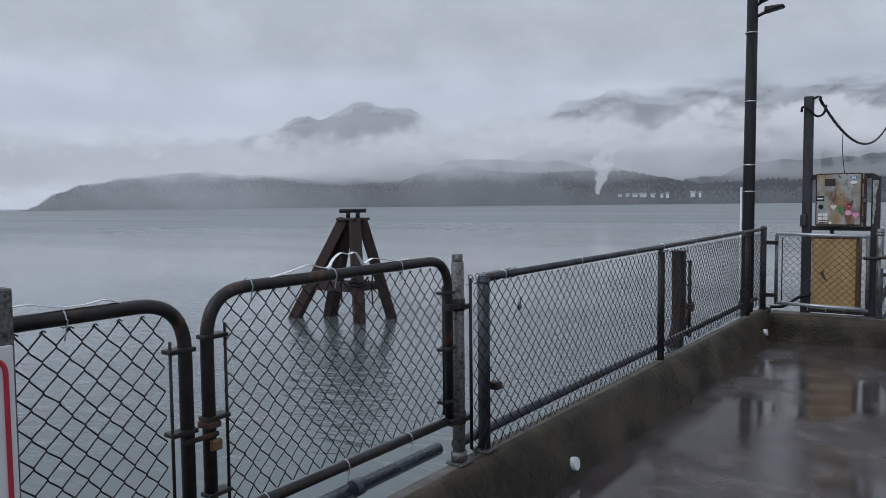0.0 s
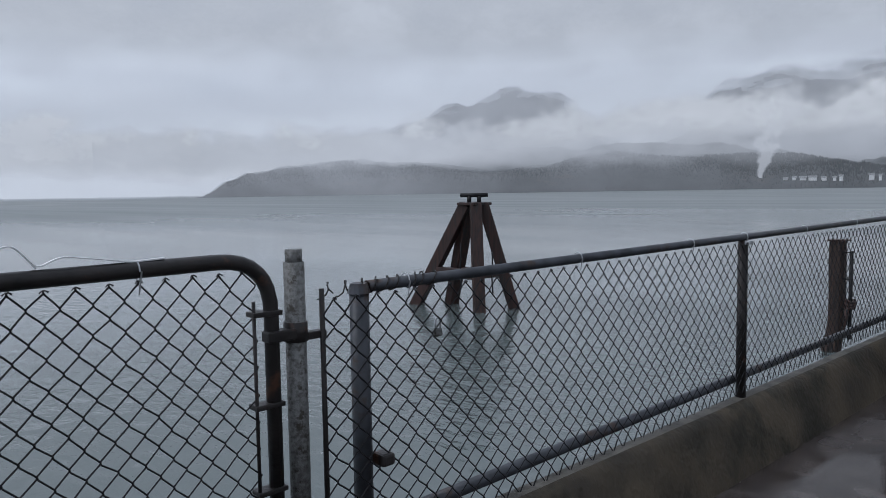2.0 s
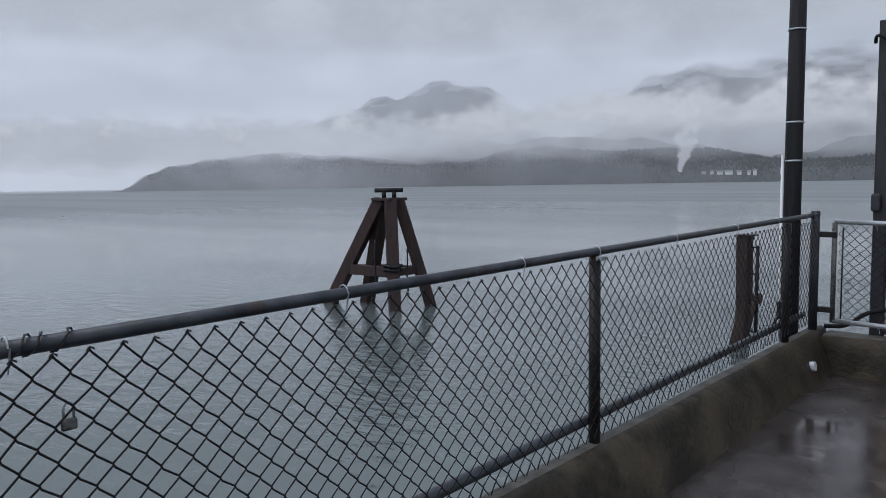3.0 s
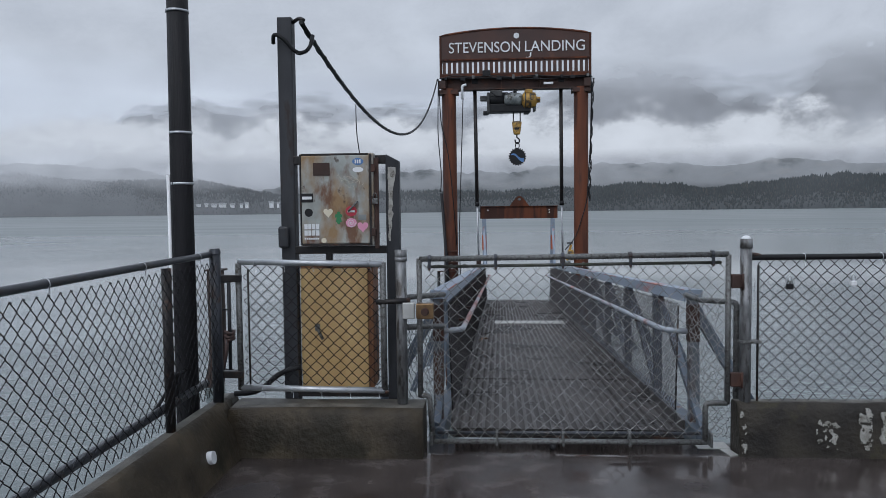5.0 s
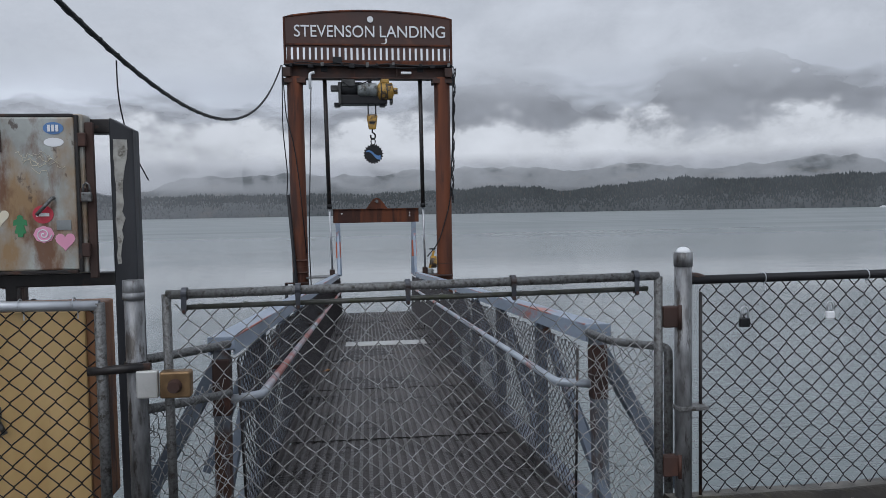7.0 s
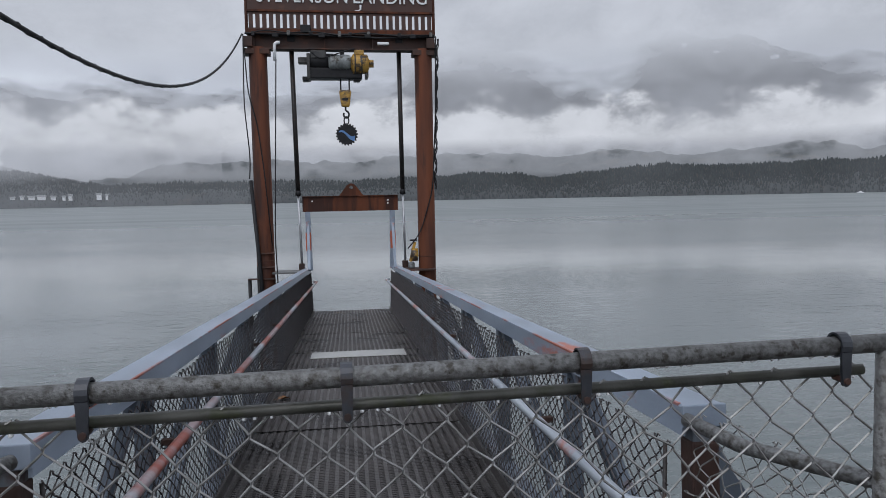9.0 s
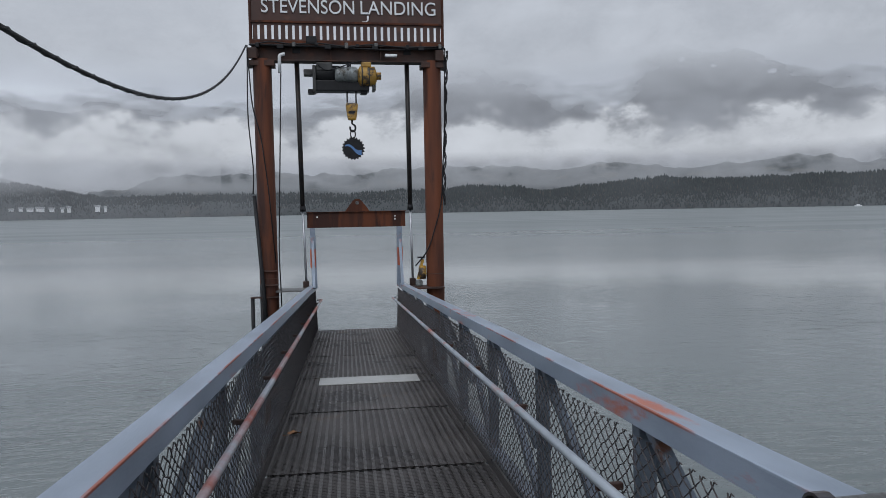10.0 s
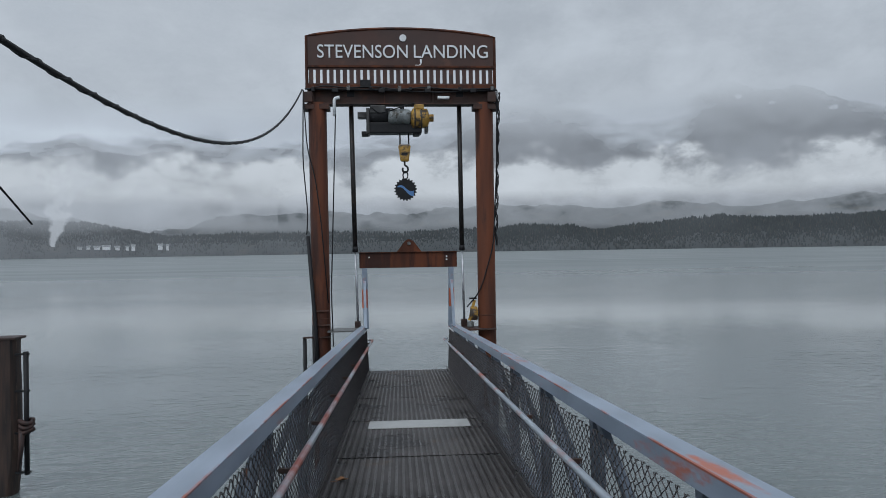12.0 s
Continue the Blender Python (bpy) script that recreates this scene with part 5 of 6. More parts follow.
def side_mesh(a, b, z0, high, label):
    """A cut piece of chain-link that closes the gap between a gate post and the gangway's end post."""
    a, b = Vector((*a, z0)), Vector((*b, z0))
    t = thing("side_mesh", a, label, "wire mesh", "wire pieces beside the gate")
    length = (b - a).length
    part("wire_mesh", chain_link("wire_mesh", a, b - a, (0, 0, 1), length, high, w=0.06, h=0.062, r=0.0021, jitter=0.009), M_WIRE, t)
    rng = random.Random(int(length * 991))
    for k in range(7):
        c = a.lerp(b, rng.choice((0.02, 0.98))) + Vector((0, 0, 0.08 + high * 0.13 * k))
        turn = [c + Vector((0.024 * math.cos(q), 0.024 * math.sin(q), 0.004 * q + 0.01 * math.sin(q + k))) for q in [0.7 * i for i in range(11)]]
        part("tie_wire", tubes("tie_wire", [turn], 0.0024, 5), M_WIRE, t)


side_mesh((-0.618, GATE_Y + 0.045), (-0.415, GATE_Y + 0.585), -0.04, 0.72, "ragged chain-link piece tied beside the latch post")
side_mesh((1.432, GATE_Y + 0.10), (1.285, GATE_Y + 0.60), -0.04, 0.88, "ragged chain-link piece tied beside the hinge post")


def east_fence():
    y = GATE_Y
    t = thing("chain_link_fence", (3.0, y, CURB_TOP), "chain-link fence with a dark top rail on the stained kerb", "fence")
    pipe("top_rail", [(1.49, y, 1.128), (5.6, y, 1.14)], 0.018, M_BLACK, t)
    pipe("rail_end", bend([(1.462, y, 1.145), (1.52, y, 1.145), (1.56, y, 1.128)], 0.02), 0.014, M_DARK, t)
    pipe("tension_bar", [(1.535, y, 0.25), (1.535, y, 1.08)], 0.007, M_DARK, t)
    part("wire_mesh", chain_link("wire_mesh", (1.535, y + 0.01, 0.248), (1, 0, 0.003), (0, 0, 1), 4.0, 0.872, r=0.0026, jitter=0.003), M_WIRE_DARK, t)
    part("strap", new_box(1.422, 1.548, y - 0.045, y + 0.02, 0.612, 0.629, 0.003), M_GALV, t)
    post(t, 4.2, y, CURB_TOP - 0.08, 1.12, 0.03, M_DARK, cap=False)
    for i in range(7):
        tie(t, 1.8 + i * 0.45, y, 1.13, 0.018, "x")


east_fence()


def threshold_plate():
    """A bent galvanised plate left at the deck's edge by the hinge post."""
    t = thing("steel_plate", (1.31, 10.0, -0.055), "bent pale steel plate lying at the deck edge by the gate", "steel plate")
    part("flat", new_box(1.19, 1.385, 10.0, 10.13, -0.052, -0.044, 0.002), M_PLATE, t)
    part("tongue", beam(bmesh.new(), (1.345, 10.0, -0.049), (1.375, 9.90, -0.056), 0.055, 0.006), M_PLATE, t)


threshold_plate()
padlock((1.715, GATE_Y - 0.012, 0.97), M_BLACK, "padlock with a black body hanging on the chain-link")
padlock((2.085, GATE_Y - 0.012, 0.985), M_WHITE, "bright white padlock hanging on the chain-link", s=0.85)
padlock((2.53, GATE_Y - 0.012, 1.04), M_BRASS, "brass padlock hanging on the chain-link")


# ---- gangway ----
GANG = pose(0.42, 10.25, -0.012, -3.47, 0, -1.17)
GLEN = 13.62


def gangway():
    t = thing("gangway", GANG, "sloping steel gangway with blue-grey rails and dark grating", "gangway")
    hw, top = 0.755, 0.90
    L = dict(local=True)
    panels = 7
    for i in range(panels):
        u0, u1 = 0.02 + GLEN * i / panels, GLEN * (i + 1) / panels - 0.012
        bm = bmesh.new()
        n = 26
        for k in range(n):
            x = -hw + 2 * hw * (k + 0.5) / n
            box(bm, x - 0.011, x + 0.011, u0, u1, -0.04, 0.0)
        p = part("grating_panel", bm, M_GRATE, t, **L)
        lines = []
        m = int((u1 - u0) / 0.030)
        for k in range(m):
            u = u0 + 0.02 + k * 0.030
            lines.append([(-hw + 2 * hw * j / 52, u + (0.006 if j % 2 else -0.006), -0.005) for j in range(53)])
        tagged(part("cross_rod", tubes("cross_rod", lines, 0.0062, 4), M_GRATE, p, **L), kind="stuff")
        box_bm = box(bmesh.new(), -hw, hw, u1 - 0.03, u1 + 0.02, -0.16, -0.045)
        part("floor_beam", box_bm, M_BLUE, t, **L)
    # dark sheet added below so the gaps of the grating look shaded
    part("gap_shade", new_box(-hw, hw, 0.02, GLEN, -0.062, -0.046), M_DARK, t, "dark sheet added for the shade under the grating", **L)
    part("cover_plate", new_box(-0.53, 0.62, 7.25, 7.72, 0.002, 0.012, 0.003), M_PLATE, t, "bare metal cover plate", **L)
    for s in (-1, 1):
        v = 0.888 if s > 0 else -0.862
        # one folded channel, open below
        sec = [(-0.06, -0.082), (-0.06, -0.006), (-0.054, 0.0), (0.054, 0.0), (0.06, -0.006), (0.06, -0.082), (0.05, -0.082), (0.05, -0.012), (-0.05, -0.012), (-0.05, -0.082)]
        bm = plate([(v + a, 0.0, top + b) for a, b in sec], GLEN - 0.5)
        bm.transform(Matrix.Translation((0, 0.30, 0)))
        part("top_chord", bm, M_BLUE, t, "blue-grey painted channel handrail with orange wear", **L)
        part("bottom_chord", new_box(v - 0.05, v + 0.05, 0.05, GLEN, -0.16, -0.01, 0.005), M_BLUE_DARK, t, **L)
        part("kick_plate", new_box(s * 0.752, s * 0.766, 0.05, GLEN, 0.002, 0.06), M_GRATE, t, **L)
        end = part("end_post", new_box(*sorted((v - s * 0.027, v + s * 0.043)), 0.305, 0.375, -0.05, top - 0.012, 0.006), M_RUST_END, t, "rust-stained end post", **L)
        part("rust_sleeve", new_box(*sorted((v - s * 0.031, v + s * 0.047)), 0.3005, 0.379, top - 0.36, top - 0.10, 0.008), M_RUST_DARK, end, "rust-eaten upper part", **L)
        part("end_cap", new_box(v - 0.062, v + 0.062, 0.288, 0.302, top - 0.06, top + 0.002, 0.004), M_BLUE, end, **L)
        part("brace", beam(bmesh.new(), (v + s * 0.02, 0.36, top - 0.12), (v + s * 0.40, 0.36, 0.10), 0.07, 0.07, (0, 1, 0), 0.005), M_BLUE_DARK, t, **L)
        u = 0.05
        while u + 1.42 < GLEN:
            u2 = u + 1.42
            part("vertical", new_box(v - 0.032, v + 0.032, u2 - 0.035, u2 + 0.035, -0.02, top - 0.012, 0.004), M_BLUE_DARK, t, **L)
            a, b = ((v, u + 0.04, 0.0), (v, u2 - 0.04, top - 0.07))
            part("diagonal", beam(bmesh.new(), a, b, 0.045, 0.045, (1, 0, 0), 0.004), M_BLUE_DARK, t, **L)
            gus = plate([(dy, 0, z) for dy, z in ((-0.13, top - 0.10), (0.13, top - 0.10), (0.04, top - 0.24), (-0.04, top - 0.24))], 0.008)
            gus.transform(pose(v + s * 0.034, u2, 0, 0, 0, 90))
            part("gusset", gus, M_BLUE_DARK, t, **L)
            part("outrigger", beam(bmesh.new(), (v + s * 0.03, u2, top - 0.16), (v + s * 0.33, u2, -0.03), 0.05, 0.05, (0, 1, 0), 0.004), M_BLUE_DARK, t, **L)
            part("rail_bracket", new_box(s * 0.70 if s > 0 else -0.80, s * 0.80 if s > 0 else -0.70, u2 - 0.015, u2 + 0.015, 0.575, 0.60, 0.003), M_RUST_DARK, t, **L)
            u = u2
        edge = beam(bmesh.new(), (v - s * 0.056, 0.32, top - 0.002), (v - s * 0.056, GLEN - 0.22, top - 0.002), 0.010, 0.009, (0, 0, 1), 0.002)
        part("worn_edge", edge, M_EDGE, t, "edge worn to orange primer", **L)
        # a tension bar and twisted ends finish the mesh at the landing
        pipe("tension_bar", [(s * 0.772, 0.345, 0.02), (s * 0.80, 0.345, 0.79)], 0.006, M_DARK, t, local=True)
        # grab rail with patches of worn paint
        w0 = 0.62
        pipe("grab_rail", bend([(v - s * 0.02, 0.345, w0 - 0.012), (s * 0.70, 0.37, w0), (s * 0.69, GLEN - 0.35, w0), (s * 0.76, GLEN - 0.25, w0)], 0.05), 0.02, M_GALVBLUE if s > 0 else M_RAILWORN, t, "pale painted grab rail with orange wear", local=True)
        part("wire_mesh", chain_link("wire_mesh", (s * 0.770, 0.34, 0.02), (0, 1, 0), (s * 0.04, 0, 1), GLEN - 0.6, 0.772, w=0.074, h=0.054, r=0.0026, jitter=0.006), M_WIRE_BROWN, t, "dark chain-link infill", **L)
    return t


M_RUST_END = mat("rust_eaten_post", (0.17, 0.195, 0.225), (0.08, 0.088, 0.10), 0.55, 0.1, 7, (0.075, 0.036, 0.022), 0.535, 4, 0.4, 50, stretch=(1, 1, 0.5))
M_EDGE = mat("edge_wear", (0.36, 0.105, 0.065), (0.27, 0.075, 0.05), 0.5, 0, 6, (0.30, 0.35, 0.42), 0.48, 2.2, 0.1, 60, stretch=(1, 0.5, 1))
M_GALVBLUE = mat("worn_pale_rail_paint", (0.42, 0.46, 0.50), (0.30, 0.33, 0.37), 0.38, 0.2, 2.5, (0.42, 0.11, 0.06), 0.575, 1.6, 0.1, 60, stretch=(1, 0.8, 1))
M_RAILWORN = mat("rail_paint_worn_to_primer", (0.40, 0.43, 0.46), (0.30, 0.32, 0.35), 0.4, 0.1, 2.5, (0.30, 0.075, 0.05), 0.485, 0.6, 0.1, 60, stretch=(0.4, 1, 0.4))
gangway()


def lifting_yoke():
    """Goal-post at the outer end by which the gangway hangs."""
    t = thing("lifting_yoke", GANG @ Matrix.Translation((0, 13.1, 0.9)), "rusty lifting beam on two tapered blue posts", "lifting beam")
    x0, x1, y, z0, z1 = -0.225, 1.645, 23.4, 1.205, 1.51
    bm = box(bmesh.new(), x0, x1, y - 0.05, y + 0.05, z0, z1 - 0.012, 0.004)
    box(bm, x0 - 0.01, x1 + 0.01, y - 0.09, y + 0.09, z1 - 0.012, z1, 0.003)
    part("beam", bm, M_RUST, t)
    c = (x0 + x1) / 2 + 0.02
    outline = [(-0.24, 0), (-0.09, 0.20)] + [(0.09 * math.cos(a), 0.17 + 0.075 * math.sin(a)) for a in [math.pi * (0.8 - 0.15 * k) for k in range(5)]] + [(0.09, 0.20), (0.24, 0)]
    lug = plate([(c + a, y - 0.012, z1 - 0.004 + b) for a, b in outline], 0.03)
    lugo = part("lifting_lug", lug, M_RUST, t)
    bm = bmesh.new()
    bmesh.ops.create_cone(bm, cap_ends=True, segments=14, radius1=0.035, radius2=0.035, depth=0.06, matrix=pose(c, y, z1 + 0.16, 90, 0, 0))
    part("pin", bm, M_GALV, lugo)
    for dx, dz in ((0.19, 0.1), (1.67, 0.1), (1.67, 0.16)):
        bm = bmesh.new()
        bmesh.ops.create_cone(bm, cap_ends=True, segments=10, radius1=0.016, radius2=0.016, depth=0.02, matrix=pose(x0 + dx, y - 0.055, z1 - dz, 90, 0, 0))
        part("bolt", bm, M_WHITE, t)
    for s, xa in ((-1, -0.13), (1, 1.53)):
        bm = bmesh.new()
        beam(bm, (xa, y, 0.05), (xa, y, z0), 0.10, 0.10, (0, 1, 0), 0.006)
        for v in bm.verts:
            if v.co.z < 0.6:
                v.co.x += s * -0.02
        p = part("yoke_post", bm, M_BLUE, t)
        part("primer_patch", new_box(xa - 0.052, xa + 0.052, y - 0.054, y - 0.0505, 0.45, 0.80), M_ORANGE, p, "orange primer patch")
        pl = beam(bmesh.new(), (xa - s * 0.02, y - 0.7, 0.12), (xa, y - 0.05, 0.95), 0.05, 0.05, (1, 0, 0))
        part("stay", pl, M_BLUE, p)


lifting_yoke()


# ---- hoist portal ----
PY = 23.0


def portal():
    t = thing("hoist_portal", (0.63, PY, WATER_Z), "rust-brown steel portal with two pipe columns over the gangway", "hoist portal")
    for x, r, lean in ((-0.940, 0.168, 0.03), (2.165, 0.168, 0.0)):
        c = pipe("column", [(x + lean, PY, -5.0), (x, PY, 4.28)], r, M_RUST, t, sides=24)
        for z in (0.3,):
            pipe("weld_band", [(x + lean * 0.4, PY, z), (x + lean * 0.4, PY, z + 0.012)], r + 0.004, M_RUST_DARK, c, sides=24)
    bm = bmesh.new()
    for z in (4.255, 4.53):
        box(bm, -1.12, 2.375, PY - 0.13, PY + 0.13, z - 0.012, z + 0.012, 0.003)
    box(bm, -1.12, 2.375, PY - 0.012, PY + 0.012, 4.255, 4.53)
    for x in (-1.0, 0.3, 1.2, 2.25):
        box(bm, x - 0.008, x + 0.008, PY - 0.12, PY + 0.12, 4.26, 4.53)
    part("crossbeam", bm, M_RUST_DARK, t)
    for x in (-0.95, 2.19):
        part("saddle", new_box(x - 0.24, x + 0.24, PY - 0.16, PY + 0.16, 4.15, 4.245, 0.006), M_RUST_DARK, t)
    # two guide rods with bright lower ends
    for x in (-0.325, 1.705):
        g = pipe("guide_rod", [(x, PY + 0.1, 4.25), (x + 0.03, PY + 0.25, 1.55)], 0.045, M_DARK, t)
        pipe("piston", [(x + 0.03, PY + 0.25, 1.56), (x + 0.06, PY + 0.3, 0.15)], 0.024, M_GALV_CLEAN, g)
        part("gland", tubes("gland", [[(x + 0.03, PY + 0.25, 1.62), (x + 0.03, PY + 0.25, 1.52)]], 0.056, 10), M_BLACK, g)
        part("clevis", new_box(x + 0.0, x + 0.11, PY + 0.24, PY + 0.36, 0.06, 0.2, 0.01), M_RUST_DARK, g)
        part("hanger", new_box(x - 0.07, x + 0.07, PY - 0.02, PY + 0.16, 4.40, 4.62, 0.01), M_BLACK, g)
    # pipes and wires along the beam
    pipe("beam_conduit", bend([(-1.15, PY - 0.14, 4.52), (0.2, PY - 0.15, 4.50), (1.2, PY - 0.15, 4.46), (2.4, PY - 0.14, 4.5)], 0.1), 0.016, M_BLACK, t)
    pipe("elbow", bend([(-0.62, PY - 0.16, 4.02), (-0.62, PY - 0.16, 4.34), (-0.52, PY - 0.16, 4.36)], 0.05), 0.03, M_WHITE, t, "white plastic conduit elbow")
    for k in range(4):
        x = -0.6 + k * 0.85
        part("fitting", new_box(x - 0.06, x + 0.06, PY - 0.19, PY - 0.13, 4.45, 4.53, 0.012), M_BLACK, t)
    for k, x in enumerate((-1.0, -0.36, 0.05, 0.58, 0.78, 1.12, 1.70, 2.30)):
        part("pipe_clip", new_box(x - 0.03, x + 0.03, PY - 0.19, PY - 0.12, 4.47 + 0.02 * (k % 3), 4.55 + 0.02 * (k % 2), 0.006), M_GALV if k % 2 else M_BLACK, t)
    pipe("beam_wire", bend([(-1.12, PY - 0.15, 4.50), (-0.8, PY - 0.17, 4.58), (-0.4, PY - 0.17, 4.53), (0.1, PY - 0.17, 4.56), (0.6, PY - 0.18, 4.49), (1.0, PY - 0.17, 4.55), (1.65, PY - 0.17, 4.50), (2.38, PY - 0.16, 4.53)], 0.12, 4), 0.012, M_BLACK, t, sides=6)
    part("junction_box", new_box(-0.14, 0.05, PY - 0.16, PY - 0.07, 4.56, 4.69, 0.012), M_BLACK, t, "small black junction box")
    for x in (-1.08, 2.30):
        part("end_bracket", new_box(x - 0.09, x + 0.07, PY - 0.20, PY - 0.125, 4.27, 4.46, 0.012), M_RUST_DARK, t)
    for off, r in ((0.0, 0.013), (1.6, 0.013)):
        twist = [(2.42 + 0.022 * math.sin(i * 0.8 + off) - 0.0016 * i, PY - 0.19 + 0.02 * math.cos(i * 0.8 + off), 4.45 - 0.05 * i) for i in range(58)]
        part("twisted_wire", tubes("twisted_wire", [twist], r, 5), M_BLACK, t)
    part("lamp", new_box(1.28, 1.50, PY - 0.2, PY - 0.12, 4.33, 4.38, 0.01), M_WHITE, t, "small white work lamp")
    wires = [
        [(-0.60, PY - 0.17, 4.05), (-0.66, PY - 0.2, 2.4), (-0.72, PY - 0.22, 0.8), (-0.70, PY - 0.2, -0.2)],
        [(2.36, PY - 0.15, 4.5), (2.40, PY - 0.18, 3.6), (2.33, PY - 0.2, 2.6), (2.28, PY - 0.19, 1.6), (2.02, PY - 0.2, 0.75), (1.8, PY + 0.1, 0.45)],
        [(2.40, PY - 0.13, 4.5), (2.36, PY - 0.2, 3.4), (2.36, PY - 0.2, 2.6)],
        [(-1.18, PY - 0.15, 4.5), (-1.20, PY - 0.2, 3.2), (-1.12, PY - 0.2, 2.2), (-1.15, PY - 0.2, 1.85)],
        [(-1.18, PY - 0.15, 4.45), (-1.12, PY - 0.2, 3.4), (-0.98, PY - 0.21, 2.9), (-0.88, PY - 0.21, 2.0), (-0.78, PY - 0.22, 0.6)],
    ]
    for w in wires:
        pipe("wire", bend(w, 0.25, 5), 0.012, M_BLACK, t, sides=6)
    pipe("counterweight", [(-1.13, PY - 0.2, 1.82), (-1.0, PY - 0.2, -0.1), (-0.97, PY - 0.2, -0.9)], 0.035, M_BLACK, t, "black rubber fender tube")
    for z, x0 in ((-0.03, -1.25), (0.19, -1.05), (0.45, -1.05)):
        part("step_bracket", new_box(x0, -0.75, PY - 0.2, PY - 0.1, z - 0.012, z + 0.012), M_RUST_DARK, t)
    part("guide_frame", tubes("guide_frame", [[(-1.22, PY - 0.15, -1.6), (-1.22, PY - 0.15, -0.03)], [(-1.05, PY - 0.15, -1.6), (-1.05, PY - 0.15, 0.2)]], 0.035, 8), M_BLACK, t)
    part("walkway", new_box(-0.8, -0.25, PY - 0.25, PY + 0.25, 0.06, 0.085), M_GALV, t)
    part("bearing_plate", new_box(1.62, 2.3, PY - 0.3, PY + 0.25, 0.04, 0.065), M_RUST_DARK, t)


portal()


def name_sign():
    x0, x1, y = -1.125, 2.378, PY
    t = thing("name_sign", (0.63, y, 4.545), "arched brown steel sign with white raised lettering over the landing", "sign")
    n = 26
    arch = [(x0 + (x1 - x0) * i / n, 5.53 + 0.145 * (1 - (2 * i / n - 1) ** 2)) for i in range(n + 1)]
    bm = plate([(a, y - 0.008, b) for a, b in arch] + [(x1, y - 0.008, 4.96), (x0, y - 0.008, 4.96)], 0.02)
    part("face", bm, M_SIGN, t)
    rim = [(x0, y, 4.56)] + [(a, y, b) for a, b in arch] + [(x1, y, 4.56)]
    part("rim", tubes("rim", [rim], 0.03, 4), M_RUST, t)
    part("middle_rail", new_box(x0, x1, y - 0.035, y + 0.03, 4.945, 4.985, 0.004), M_RUST, t)
    part("lower_rail", new_box(x0 - 0.02, x1 + 0.02, y - 0.06, y + 0.06, 4.545, 4.625, 0.006), M_RUST, t)
    slots = 27
    pitch = (x1 - x0 - 0.16) / slots
    for k in range(slots + 1):
        xa = x0 + 0.08 + (k - 0.5) * pitch + 0.022
        part("slat", new_box(max(x0, xa), min(x1, xa + pitch - 0.044), y - 0.006, y + 0.006, 4.62, 4.95, 0.002), M_SIGN, t)
    part("slot_edge", new_box(x0, x1, y - 0.007, y + 0.007, 4.62, 4.655), M_SIGN, t)
    part("slot_edge", new_box(x0, x1, y - 0.007, y + 0.007, 4.905, 4.95), M_SIGN, t)
    lettering("lettering", "STEVENSON", 0.35, 0.012, pose(-0.086, y - 0.02, 5.23, 90, 0, 0), M_WHITE, t, stretch=0.885)
    lettering("lettering", "LANDING", 0.35, 0.012, pose(1.555, y - 0.02, 5.235, 90, 0, 0), M_WHITE, t, stretch=0.92)
    part("swash", tubes("swash", [[(0.99, y - 0.02, 5.1), (0.99, y - 0.02, 5.02), (0.95, y - 0.02, 4.985), (0.88, y - 0.02, 4.99)]], [0.022, 0.018, 0.016, 0.008], 6), M_WHITE, t)
    bm = bmesh.new()
    bmesh.ops.create_cone(bm, cap_ends=True, segments=24, radius1=0.065, radius2=0.065, depth=0.03, matrix=pose(0.66, y - 0.015, 5.50, 90, 0, 0))
    part("moon_disc", bm, M_WHITE, t, "round white disc")


name_sign()


M_GRIME = mat("greasy_dark_casting", (0.06, 0.06, 0.058), (0.018, 0.018, 0.018), 0.5, 0.2, 9, (0.16, 0.15, 0.12), 0.63, 7, 0.2)


